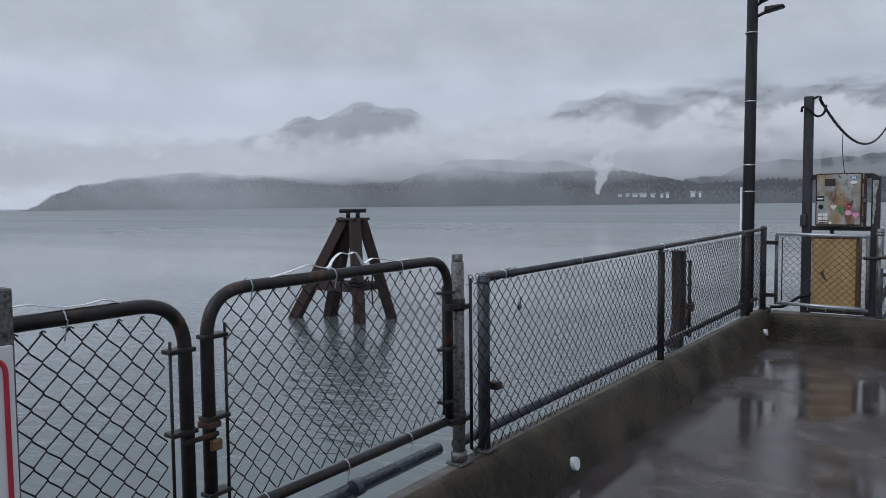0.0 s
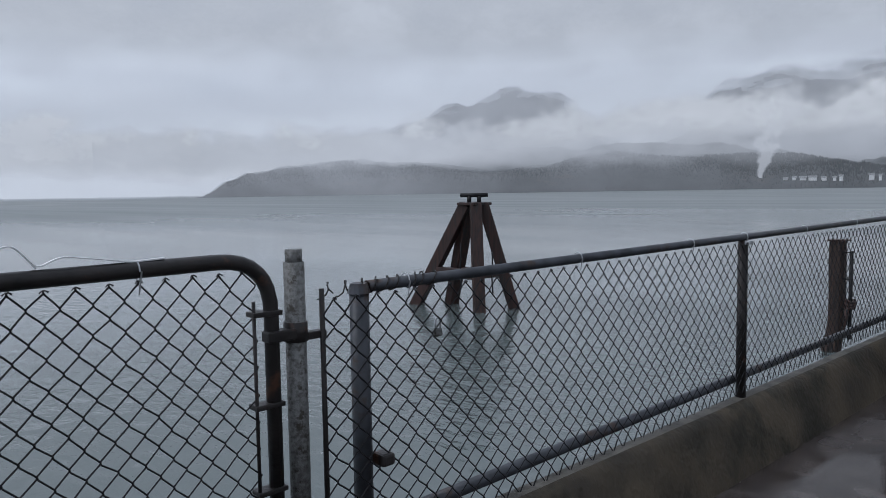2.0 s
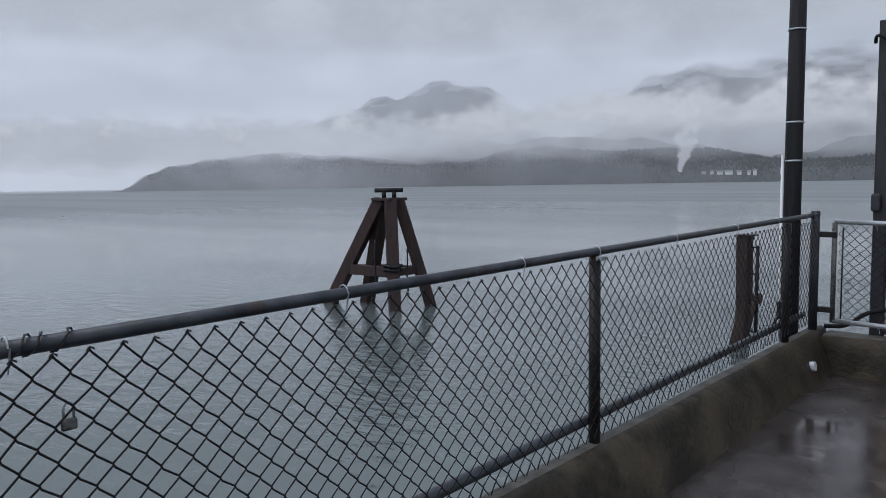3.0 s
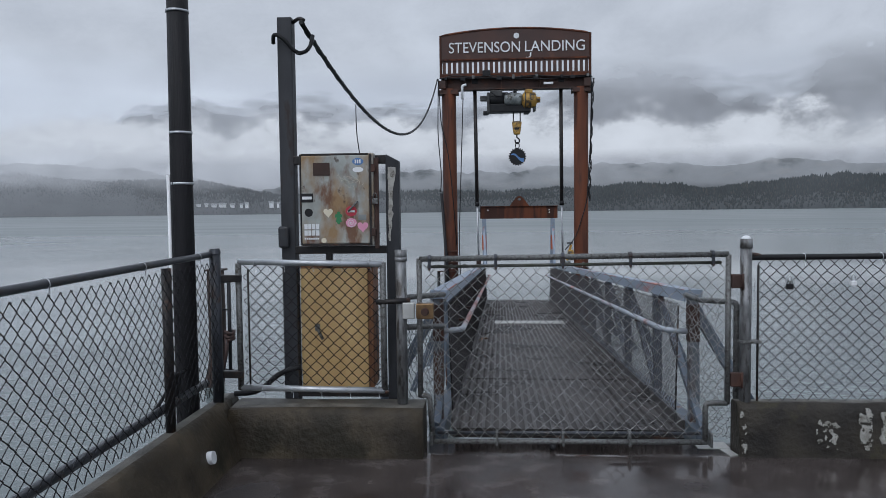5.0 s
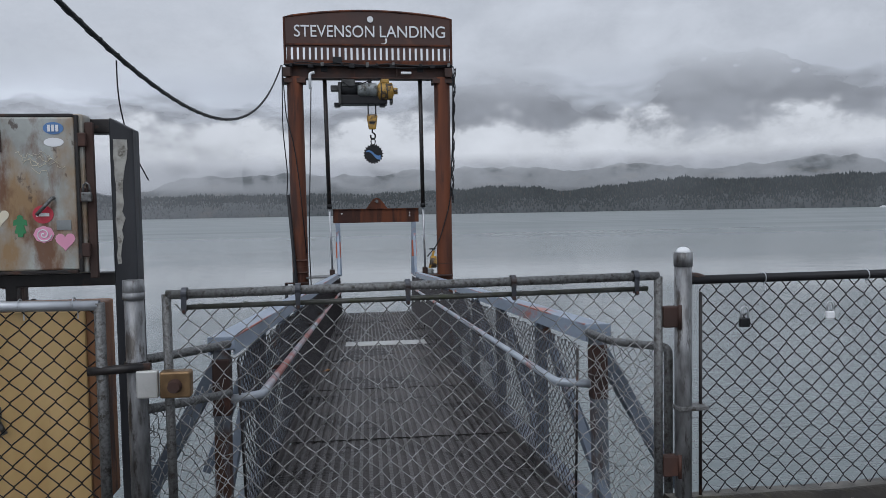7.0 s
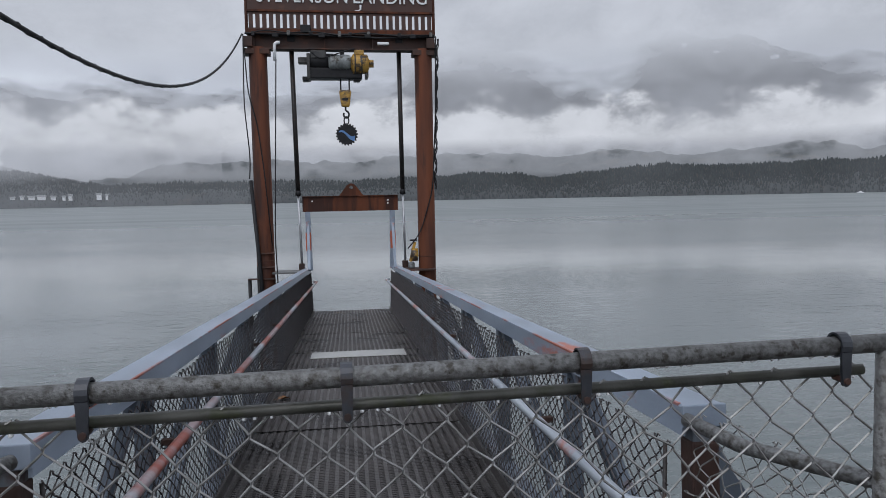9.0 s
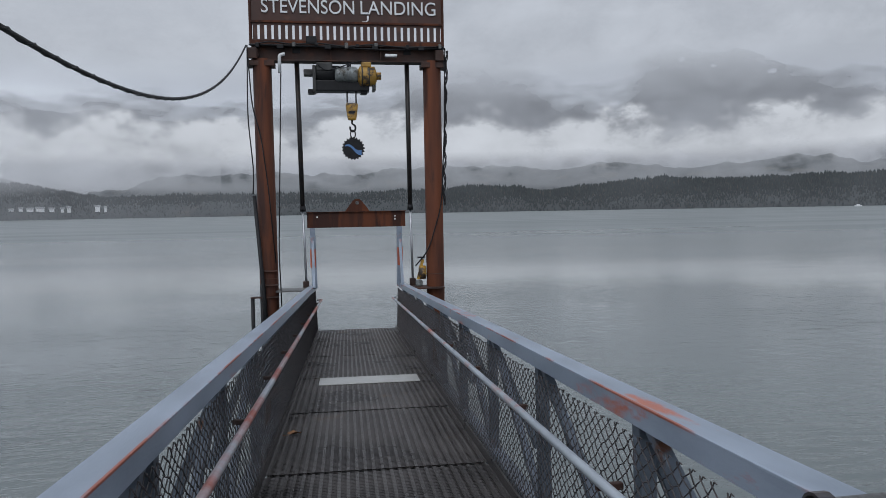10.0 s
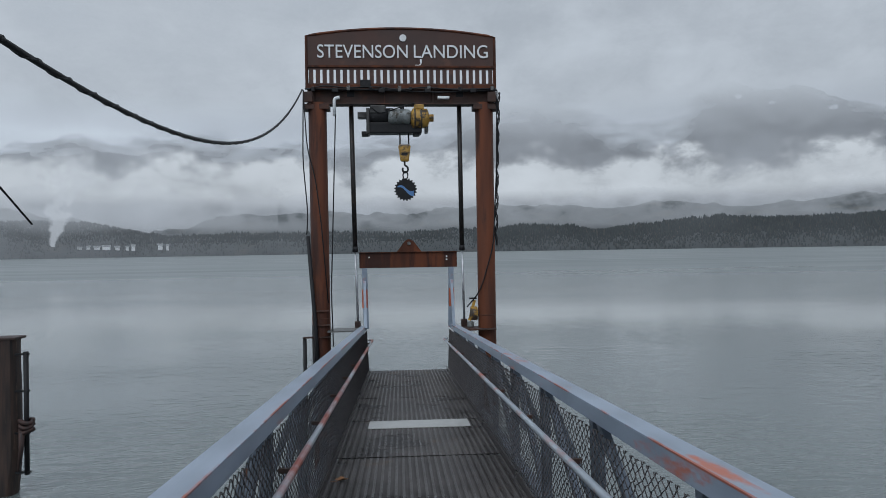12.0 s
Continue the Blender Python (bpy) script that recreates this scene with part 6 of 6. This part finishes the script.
def hoist():
    y = PY - 0.05
    t = thing("electric_hoist", (0.5, y, 4.24), "grimy electric chain hoist with grey motor and yellow gearbox", "hoist")
    part("carriage", new_box(-0.02, 0.98, y - 0.14, y + 0.16, 3.70, 3.90, 0.02), M_BLACK, t)
    part("drum", tubes("drum", [[(-0.03, y, 4.02), (0.45, y, 4.02)]], 0.16, 16), M_BLACK, t)
    part("junction", new_box(0.03, 0.32, y - 0.17, y + 0.1, 4.06, 4.21, 0.02), M_GRIME, t)
    mo = part("motor", tubes("motor", [[(0.36, y - 0.12, 4.0), (0.40, y - 0.12, 4.0), (0.74, y - 0.12, 4.0), (0.78, y - 0.12, 4.0)]], [0.09, 0.135, 0.135, 0.10], 18), M_GREYM, t, "grey motor casing")
    for k in range(5):
        part("fin", tubes("fin", [[(0.46 + k * 0.055, y - 0.12, 4.0), (0.475 + k * 0.055, y - 0.12, 4.0)]], 0.145, 18), M_GREYM, mo)
    gb = part("gearbox", tubes("gearbox", [[(0.78, y - 0.1, 3.97), (0.82, y - 0.1, 3.97), (1.08, y - 0.1, 3.97), (1.12, y - 0.1, 3.97)]], [0.12, 0.19, 0.18, 0.08], 14), M_YELLOW, t, "yellow gearbox")
    part("end_cover", tubes("end_cover", [[(1.1, y - 0.1, 3.98), (1.2, y - 0.1, 3.98)]], 0.07, 10), M_YELLOW, gb)
    part("side_box", new_box(-0.2, 0.0, y - 0.1, y + 0.06, 3.98, 4.10, 0.02), M_GRIME, t)
    for k in range(4):
        part("rib", tubes("rib", [[(0.84 + k * 0.062, y - 0.1, 3.97), (0.862 + k * 0.062, y - 0.1, 3.97)]], 0.198 - 0.006 * k, 14), M_YELLOW if k % 2 else M_GRIME, gb)
    part("cover", new_box(0.84, 1.02, y - 0.2, y + 0.02, 4.13, 4.22, 0.015), M_YELLOW, gb)
    part("side_plate", new_box(1.04, 1.10, y - 0.16, y + 0.14, 3.72, 4.12, 0.015), M_GRIME, t)
    part("rope_guard", new_box(-0.04, 0.02, y - 0.17, y + 0.17, 3.68, 4.16, 0.012), M_GRIME, t)
    pipe("control_cable", bend([(0.06, y - 0.18, 4.16), (0.2, y - 0.2, 4.05), (0.42, y - 0.22, 4.10), (0.6, y - 0.2, 4.17), (0.85, y - 0.2, 4.24)], 0.06, 4), 0.011, M_BLACK, t, sides=6)
    for x in (-0.07, 0.88):
        part("foot", new_box(x - 0.06, x + 0.06, y - 0.1, y + 0.1, 3.66, 3.74, 0.01), M_BLACK, t)
    for x in (0.25, 0.62):
        part("hanger", new_box(x - 0.04, x + 0.04, y - 0.05, y + 0.05, 4.10, 4.25), M_BLACK, t)
    for x in (0.575, 0.735):
        pipe("rope", [(x, y - 0.05, 3.72), (x, y - 0.05, 3.46)], 0.014, M_BLACK, t)
    bm = box(bmesh.new(), 0.54, 0.77, y - 0.10, y + 0.0, 3.18, 3.50, 0.04)
    for v in bm.verts:
        if v.co.z < 3.3:
            v.co.x = 0.655 + (v.co.x - 0.655) * 0.72
    blk = part("hook_block", bm, M_YELLOW, t, "yellow hook block")
    part("label_plate", new_box(0.60, 0.71, y - 0.104, y - 0.099, 3.30, 3.345), M_BLACK, blk)
    hk = [(0.655, y - 0.05, 3.19), (0.655, y - 0.05, 3.12)] + [(0.665 + 0.05 * math.sin(a), y - 0.05, 3.04 + 0.065 * math.cos(a)) for a in [0.2 + 0.45 * k for k in range(12)]]
    part("hook", tubes("hook", [hk], 0.018, 8), M_BLACK, blk)


hoist()


def medallion():
    """Toothed steel disc that hangs on the hook."""
    cx, y, cz = 0.665, PY - 0.1, 2.665
    t = thing("hanging_disc", (cx, y, cz + 0.25), "black toothed disc with a blue river emblem", "disc")
    pts = []
    for i in range(84):
        a = math.tau * i / 84
        r = 0.212 if (i % 4) in (0, 1) else 0.186
        pts.append((cx + r * math.cos(a), y, cz + r * math.sin(a)))
    part("plate", plate(pts, 0.025), M_BLACK, t)
    bm = bmesh.new()
    up, lo = [], []
    for i in range(15):
        k = i / 14
        x = -0.15 + 0.30 * k
        z = 0.05 - 0.11 * k + 0.035 * math.sin(k * 6)
        w = 0.012 + 0.035 * k
        up.append(bm.verts.new((cx + x, y - 0.004, cz + z + w)))
        lo.append(bm.verts.new((cx + x, y - 0.004, cz + z - w)))
    for a, b, c, d in zip(up, up[1:], lo, lo[1:]):
        bm.faces.new((a, b, d, c))
    part("emblem", bm, M_STICKBLUE, t, "blue river band")
    pipe("ring", [(cx + 0.045 * math.cos(a), y + 0.0, cz + 0.26 + 0.075 * math.sin(a)) for a in [math.tau * k / 14 for k in range(15)]], 0.013, M_BLACK, t, sides=6)


medallion()


def yellow_winch():
    t = thing("hand_winch", (1.9, PY + 0.1, 0.07), "small yellow winch on the bearing plate", "winch")
    part("frame", new_box(1.80, 1.92, PY + 0.0, PY + 0.16, 0.07, 0.18, 0.02), M_GREYM, t)
    part("drum", tubes("drum", [[(1.86, PY + 0.02, 0.33), (1.98, PY + 0.02, 0.33)]], 0.13, 14), M_YELLOW, t)
    part("guard", beam(bmesh.new(), (1.83, PY + 0.0, 0.2), (1.93, PY + 0.0, 0.58), 0.05, 0.05), M_YELLOW, t)
    part("top_bar", new_box(1.83, 1.97, PY - 0.03, PY + 0.05, 0.60, 0.63, 0.008), M_BLACK, t)


yellow_winch()


def power_cable():
    t = thing("power_cable", (-1.3, 10.15, 2.63), "thick black power cable slung from the mast to the portal", "cable")
    a, b = Vector((-1.25, 10.10, 2.62)), Vector((-1.20, PY - 0.15, 4.50))
    line = sag(a, b, 0.97, 40)
    pipe("cable", line, 0.015, M_CABLE, t, sides=8)
    wrap = []
    for i in range(0, 200):
        k = i / 200 * 0.85
        p = line[int(k * 40)].lerp(line[int(k * 40) + 1], k * 40 - int(k * 40))
        wrap.append(p + Vector((0.013 * math.cos(i * 1.1), 0, 0.013 * math.sin(i * 1.1))))
    pipe("wrapped_line", wrap, 0.008, M_CABLE, t, sides=5)
    pipe("hook_arm", bend([(-1.33, 10.19, 2.64), (-1.27, 10.15, 2.66), (-1.24, 10.14, 2.64)], 0.02), 0.012, M_DARK, t)
    loop = [(-1.44, 10.14, 2.50), (-1.43, 10.10, 2.56), (-1.36, 10.10, 2.52), (-1.30, 10.12, 2.44), (-1.25, 10.13, 2.43), (-1.21, 10.16, 2.47), (-1.20, 10.2, 2.56)]
    pipe("loop", bend(loop, 0.04, 4), 0.013, M_CABLE, t, sides=8)
    pipe("tail", bend([(-1.235, 11.95, 2.37), (-1.24, 11.97, 2.14), (-1.232, 12.14, 1.88), (-1.22, 12.51, 1.67)], 0.13, 6), 0.0045, M_CABLE, t, sides=5)


power_cable()


# ---- dolphin and piling in the river ----
def dolphin():
    c = Vector((-20.6, 23.7, 0))
    t = thing("mooring_dolphin", (c.x, c.y, WATER_Z), "dark creosoted timber mooring dolphin standing in the river", "mooring dolphin")
    feet = [(-23.2, 22.8), (-19.75, 23.05), (-19.45, 24.75), (-22.2, 23.9)]
    tops = []
    for fx, fy in feet:
        d = Vector((fx - c.x, fy - c.y, 0)).normalized()
        topp = Vector((c.x, c.y, 0.9)) + d * 0.36
        foot = Vector((fx, fy, WATER_Z))
        deep = foot + (foot - topp) * 0.25
        bm = bmesh.new()
        beam(bm, deep, topp, 0.45, 0.45, (d.y, -d.x, 0.0), 0.03)
        part("leg", bm, M_CREO, t)
        tops.append((topp, foot))
    k = 0.66
    for i, j, w in ((0, 1, 0.40), (1, 2, 0.30), (2, 3, 0.30), (3, 0, 0.30)):
        a, b = tops[i][0].lerp(tops[i][1], k), tops[j][0].lerp(tops[j][1], k)
        part("brace", beam(bmesh.new(), a, b, w * 0.7, w, (0, 0, 1), 0.02), M_CREO, t)
    part("cap_plate", new_box(c.x - 0.50, c.x + 0.50, c.y - 0.50, c.y + 0.50, 0.86, 0.97, 0.02), M_CREO, t)
    bol = part("bollard", tubes("bollard", [[(c.x - 0.15, c.y - 0.13, 0.95), (c.x - 0.15, c.y - 0.13, 1.22)]], 0.085, 12), M_BLACK, t)
    part("bollard", tubes("bollard", [[(c.x + 0.15, c.y + 0.13, 0.95), (c.x + 0.15, c.y + 0.13, 1.22)]], 0.085, 12), M_BLACK, t)
    part("bollard_bar", tubes("bollard_bar", [[(c.x - 0.42, c.y - 0.36, 1.26), (c.x + 0.42, c.y + 0.36, 1.26)]], 0.085, 12), M_BLACK, bol)
    for (x, y, z), n in (((-20.3, 22.6, -0.6), 10), ((-19.0, 23.0, -0.9), 9)):
        part("chain", tubes("chain", [[(x + 0.02 * math.sin(i), y, z - i * 0.2) for i in range(n)]], 0.03, 6), M_BLACK, t)
    wrap = [tuple(tops[1][0].lerp(tops[1][1], 0.6) + Vector((0.34 * math.cos(a), 0.34 * math.sin(a), 0.03 * math.sin(3 * a)))) for a in [math.tau * i / 12 for i in range(13)]]
    part("rope_wrap", tubes("rope_wrap", [wrap, [(x, y, z - 0.15) for x, y, z in wrap]], 0.06, 6), M_BLACK, t)


dolphin()


def piling():
    x, y = -7.42, 24.93
    t = thing("timber_piling", (x, y, WATER_Z), "old split timber piling with a steel rod in the river", "piling")
    bm = bmesh.new()
    rows = []
    for i in range(17):
        k = i / 16
        z = -4.3 + (4.3 - 0.135) * k
        row = []
        for a in range(12):
            t0 = math.tau * a / 12
            c, d = math.cos(t0), math.sin(t0)
            q = 0.205 / max(abs(c), abs(d)) ** 0.75
            q *= 1 + 0.12 * noise.noise(Vector((c * 2, d * 2, z * 0.8)))
            spread = max(0, 0.42 - k)
            row.append(bm.verts.new((x + c * q * (1 + spread * 1.1) - spread * 0.75, y + d * q * (1 + spread), z + (0.02 * noise.noise(Vector((c * 3, d * 3, 5))) if i == 16 else 0))))
        rows.append(row)
    for p, q in zip(rows, rows[1:]):
        for a in range(12):
            bm.faces.new((p[a], p[(a + 1) % 12], q[(a + 1) % 12], q[a]))
    bm.faces.new(rows[-1])
    part("trunk", bm, M_PILE, t)
    part("top_plate", new_box(x - 0.24, x + 0.24, y - 0.24, y + 0.24, -0.15, -0.10, 0.01), M_CREO, t)
    pipe("rod", [(x + 0.38, y - 0.1, -0.40), (x + 0.37, y - 0.1, -2.9)], 0.05, M_BLACK, t)
    for z in (-0.45, -1.2, -2.05, -2.85):
        part("rod_bracket", new_box(x + 0.15, x + 0.44, y - 0.14, y - 0.06, z - 0.02, z + 0.02), M_BLACK, t)
    for k in range(3):
        ring = [(x + 0.37 + 0.12 * math.cos(a), y - 0.1 + 0.12 * math.sin(a), -1.82 - 0.09 * k + 0.03 * math.sin(2 * a + k)) for a in [math.tau * i / 12 for i in range(13)]]
        part("rope_turn", tubes("rope_turn", [ring], 0.045, 6), M_CREO, t, "weathered rope turn")
    part("rope_tail", tubes("rope_tail", [[(x + 0.33, y - 0.2, -2.0), (x + 0.30, y - 0.2, -2.4), (x + 0.24, y - 0.2, -2.8)]], [0.07, 0.05, 0.02], 6), M_CREO, t)


piling()


# ---- far houses, boat, steam ----
def house(yaw, dist, w, h, d, z, label):
    t = thing("house", bearing(yaw, dist, z), label, "house", "houses on the far shore")
    turn = Matrix.Rotation(radians(yaw), 4, "Z")
    m = Matrix.Translation(bearing(yaw, dist, z)) @ turn
    bm = bmesh.new()
    box(bm, -w / 2, w / 2, -d / 2, d / 2, -6, h)
    bm.transform(m)
    part("wall", bm, M_WHITE, t)
    bm = bmesh.new()
    vs = [bm.verts.new(v) for v in ((-w / 2 - 1, -d / 2 - 1, h), (w / 2 + 1, -d / 2 - 1, h), (w / 2 + 1, 0, h + d * 0.3), (-w / 2 - 1, 0, h + d * 0.3), (-w / 2 - 1, d / 2 + 1, h), (w / 2 + 1, d / 2 + 1, h))]
    bm.faces.new(vs[:4])
    bm.faces.new((vs[3], vs[2], vs[5], vs[4]))
    bm.faces.new((vs[0], vs[3], vs[4]))
    bm.faces.new((vs[1], vs[5], vs[2]))
    bm.transform(m)
    part("roof", bm, M_GREYM, t, "grey pitched roof")


for yaw, w, h, z in ((21.65, 7, 3, 11), (21.1, 6, 2.6, 13), (20.55, 10, 3, 12), (19.95, 13, 3, 13), (19.25, 8, 2.8, 12), (18.6, 5, 2.6, 12), (18.2, 6, 2.8, 14), (16.4, 8, 3, 15), (15.9, 4, 2.6, 14), (24.0, 6, 2.6, 5), (23.4, 4, 2.4, 5), (22.7, 7, 2.6, 5)):
    house(yaw, 1440, w, h, 10, z, "small white house among trees on the far shore")


def steam():
    """Steam from a mill chimney on the far shore."""
    m = bpy.data.materials.new("steam")
    m.use_nodes = True
    n, l = m.node_tree.nodes, m.node_tree.links
    n.clear()
    out, mix = n.new("ShaderNodeOutputMaterial"), n.new("ShaderNodeMixShader")
    # the plume's brightness is painted as emission on one flat sheet
    glow, clear = n.new("ShaderNodeEmission"), n.new("ShaderNodeBsdfTransparent")
    glow.inputs["Color"].default_value = (0.47, 0.50, 0.55, 1)
    tc, sep, nz = n.new("ShaderNodeTexCoord"), n.new("ShaderNodeSeparateXYZ"), n.new("ShaderNodeTexNoise")
    nz.inputs["Scale"].default_value, nz.inputs["Detail"].default_value = 0.024, 10
    l.new(tc.outputs["Object"], sep.inputs[0])
    l.new(tc.outputs["Object"], nz.inputs["Vector"])

    def math_node(op, a, b, c=0.0):
        k = n.new("ShaderNodeMath")
        k.operation = op
        for i, v in enumerate((a, b, c)):
            if isinstance(v, (int, float)):
                k.inputs[i].default_value = v
            else:
                l.new(v, k.inputs[i])
        return k.outputs[0]

    axis = math_node("MULTIPLY", math_node("POWER", math_node("MAXIMUM", sep.outputs["Z"], 0.0), 1.5), 0.022)
    off = math_node("SUBTRACT", math_node("ABSOLUTE", math_node("SUBTRACT", math_node("SUBTRACT", sep.outputs["X"], axis), math_node("MULTIPLY", math_node("SUBTRACT", nz.outputs["Fac"], 0.5), math_node("MULTIPLY_ADD", sep.outputs["Z"], 1.5, 26.0))), 0.0), 0.0)
    wide = math_node("MULTIPLY_ADD", sep.outputs["Z"], 0.25, 3.5)
    body = math_node("SUBTRACT", 1.0, math_node("DIVIDE", off, wide))
    fade = math_node("MAXIMUM", math_node("SUBTRACT", 1.0, math_node("DIVIDE", sep.outputs["Z"], 205.0)), 0.0)
    alpha = math_node("MULTIPLY", math_node("MULTIPLY", body, 1.25), fade)
    k = n.new("ShaderNodeClamp")
    k.inputs["Max"].default_value = 0.62
    l.new(alpha, k.inputs["Value"])
    l.new(k.outputs["Result"], mix.inputs["Fac"])
    l.new(clear.outputs[0], mix.inputs[1])
    l.new(glow.outputs[0], mix.inputs[2])
    l.new(mix.outputs[0], out.inputs["Surface"])
    me = bpy.data.meshes.new("steam_plume")
    me.from_pydata([(-40, 0, 0), (170, 0, 0), (170, 0, 215), (-40, 0, 215)], [], [(0, 1, 2, 3)])
    ob = part("steam_plume", me, m)
    ob.matrix_basis = Matrix.Translation(bearing(23.25, 1385, 16)) @ Matrix.Rotation(radians(23.25), 4, "Z")
    ob.visible_shadow = False
    tagged(ob, "white steam plume rising from the far shore", "steam", kind="stuff")


steam()


def boat():
    p = bearing(-38.0, 1200, WATER_Z)
    t = thing("boat", p, "small white boat far out on the river", "boat")
    bm = box(bmesh.new(), p.x - 5, p.x + 5, p.y - 1.5, p.y + 1.5, p.z - 0.3, p.z + 1.4, 0.3)
    part("hull", bm, M_WHITE, t)
    part("cabin", new_box(p.x - 2, p.x + 2, p.y - 1, p.y + 1, p.z + 1.35, p.z + 3.0, 0.2), M_WHITE, t)


boat()


def fallen_leaf(u, v, turn):
    m = GANG @ Matrix.Translation((v, u, 0.004)) @ Matrix.Rotation(turn, 4, "Z")
    t = thing("fallen_leaf", m, "curled brown fallen leaf on the grating", "leaf")
    bm = bmesh.new()
    rim = []
    for i in range(14):
        a = math.tau * i / 14
        r = 0.038 * (1 + 0.35 * math.cos(5 * a))
        rim.append(bm.verts.new((r * math.cos(a) * 1.3, r * math.sin(a), 0.006 + 0.022 * abs(math.sin(a)))))
    mid = bm.verts.new((0, 0, 0.004))
    for i in range(14):
        bm.faces.new((mid, rim[i], rim[(i + 1) % 14]))
    part("blade", bm, M_LEAF, t, local=True, smooth=True)
    pipe("stalk", [(-0.05, 0, 0.006), (-0.10, 0.015, 0.01)], 0.002, M_LEAF, t, sides=5, local=True)


M_LEAF = mat("dead_leaf", (0.30, 0.14, 0.05), (0.18, 0.08, 0.03), 0.6, 0, 30, bump=0.2)
fallen_leaf(5.0, -0.64, 0.6)
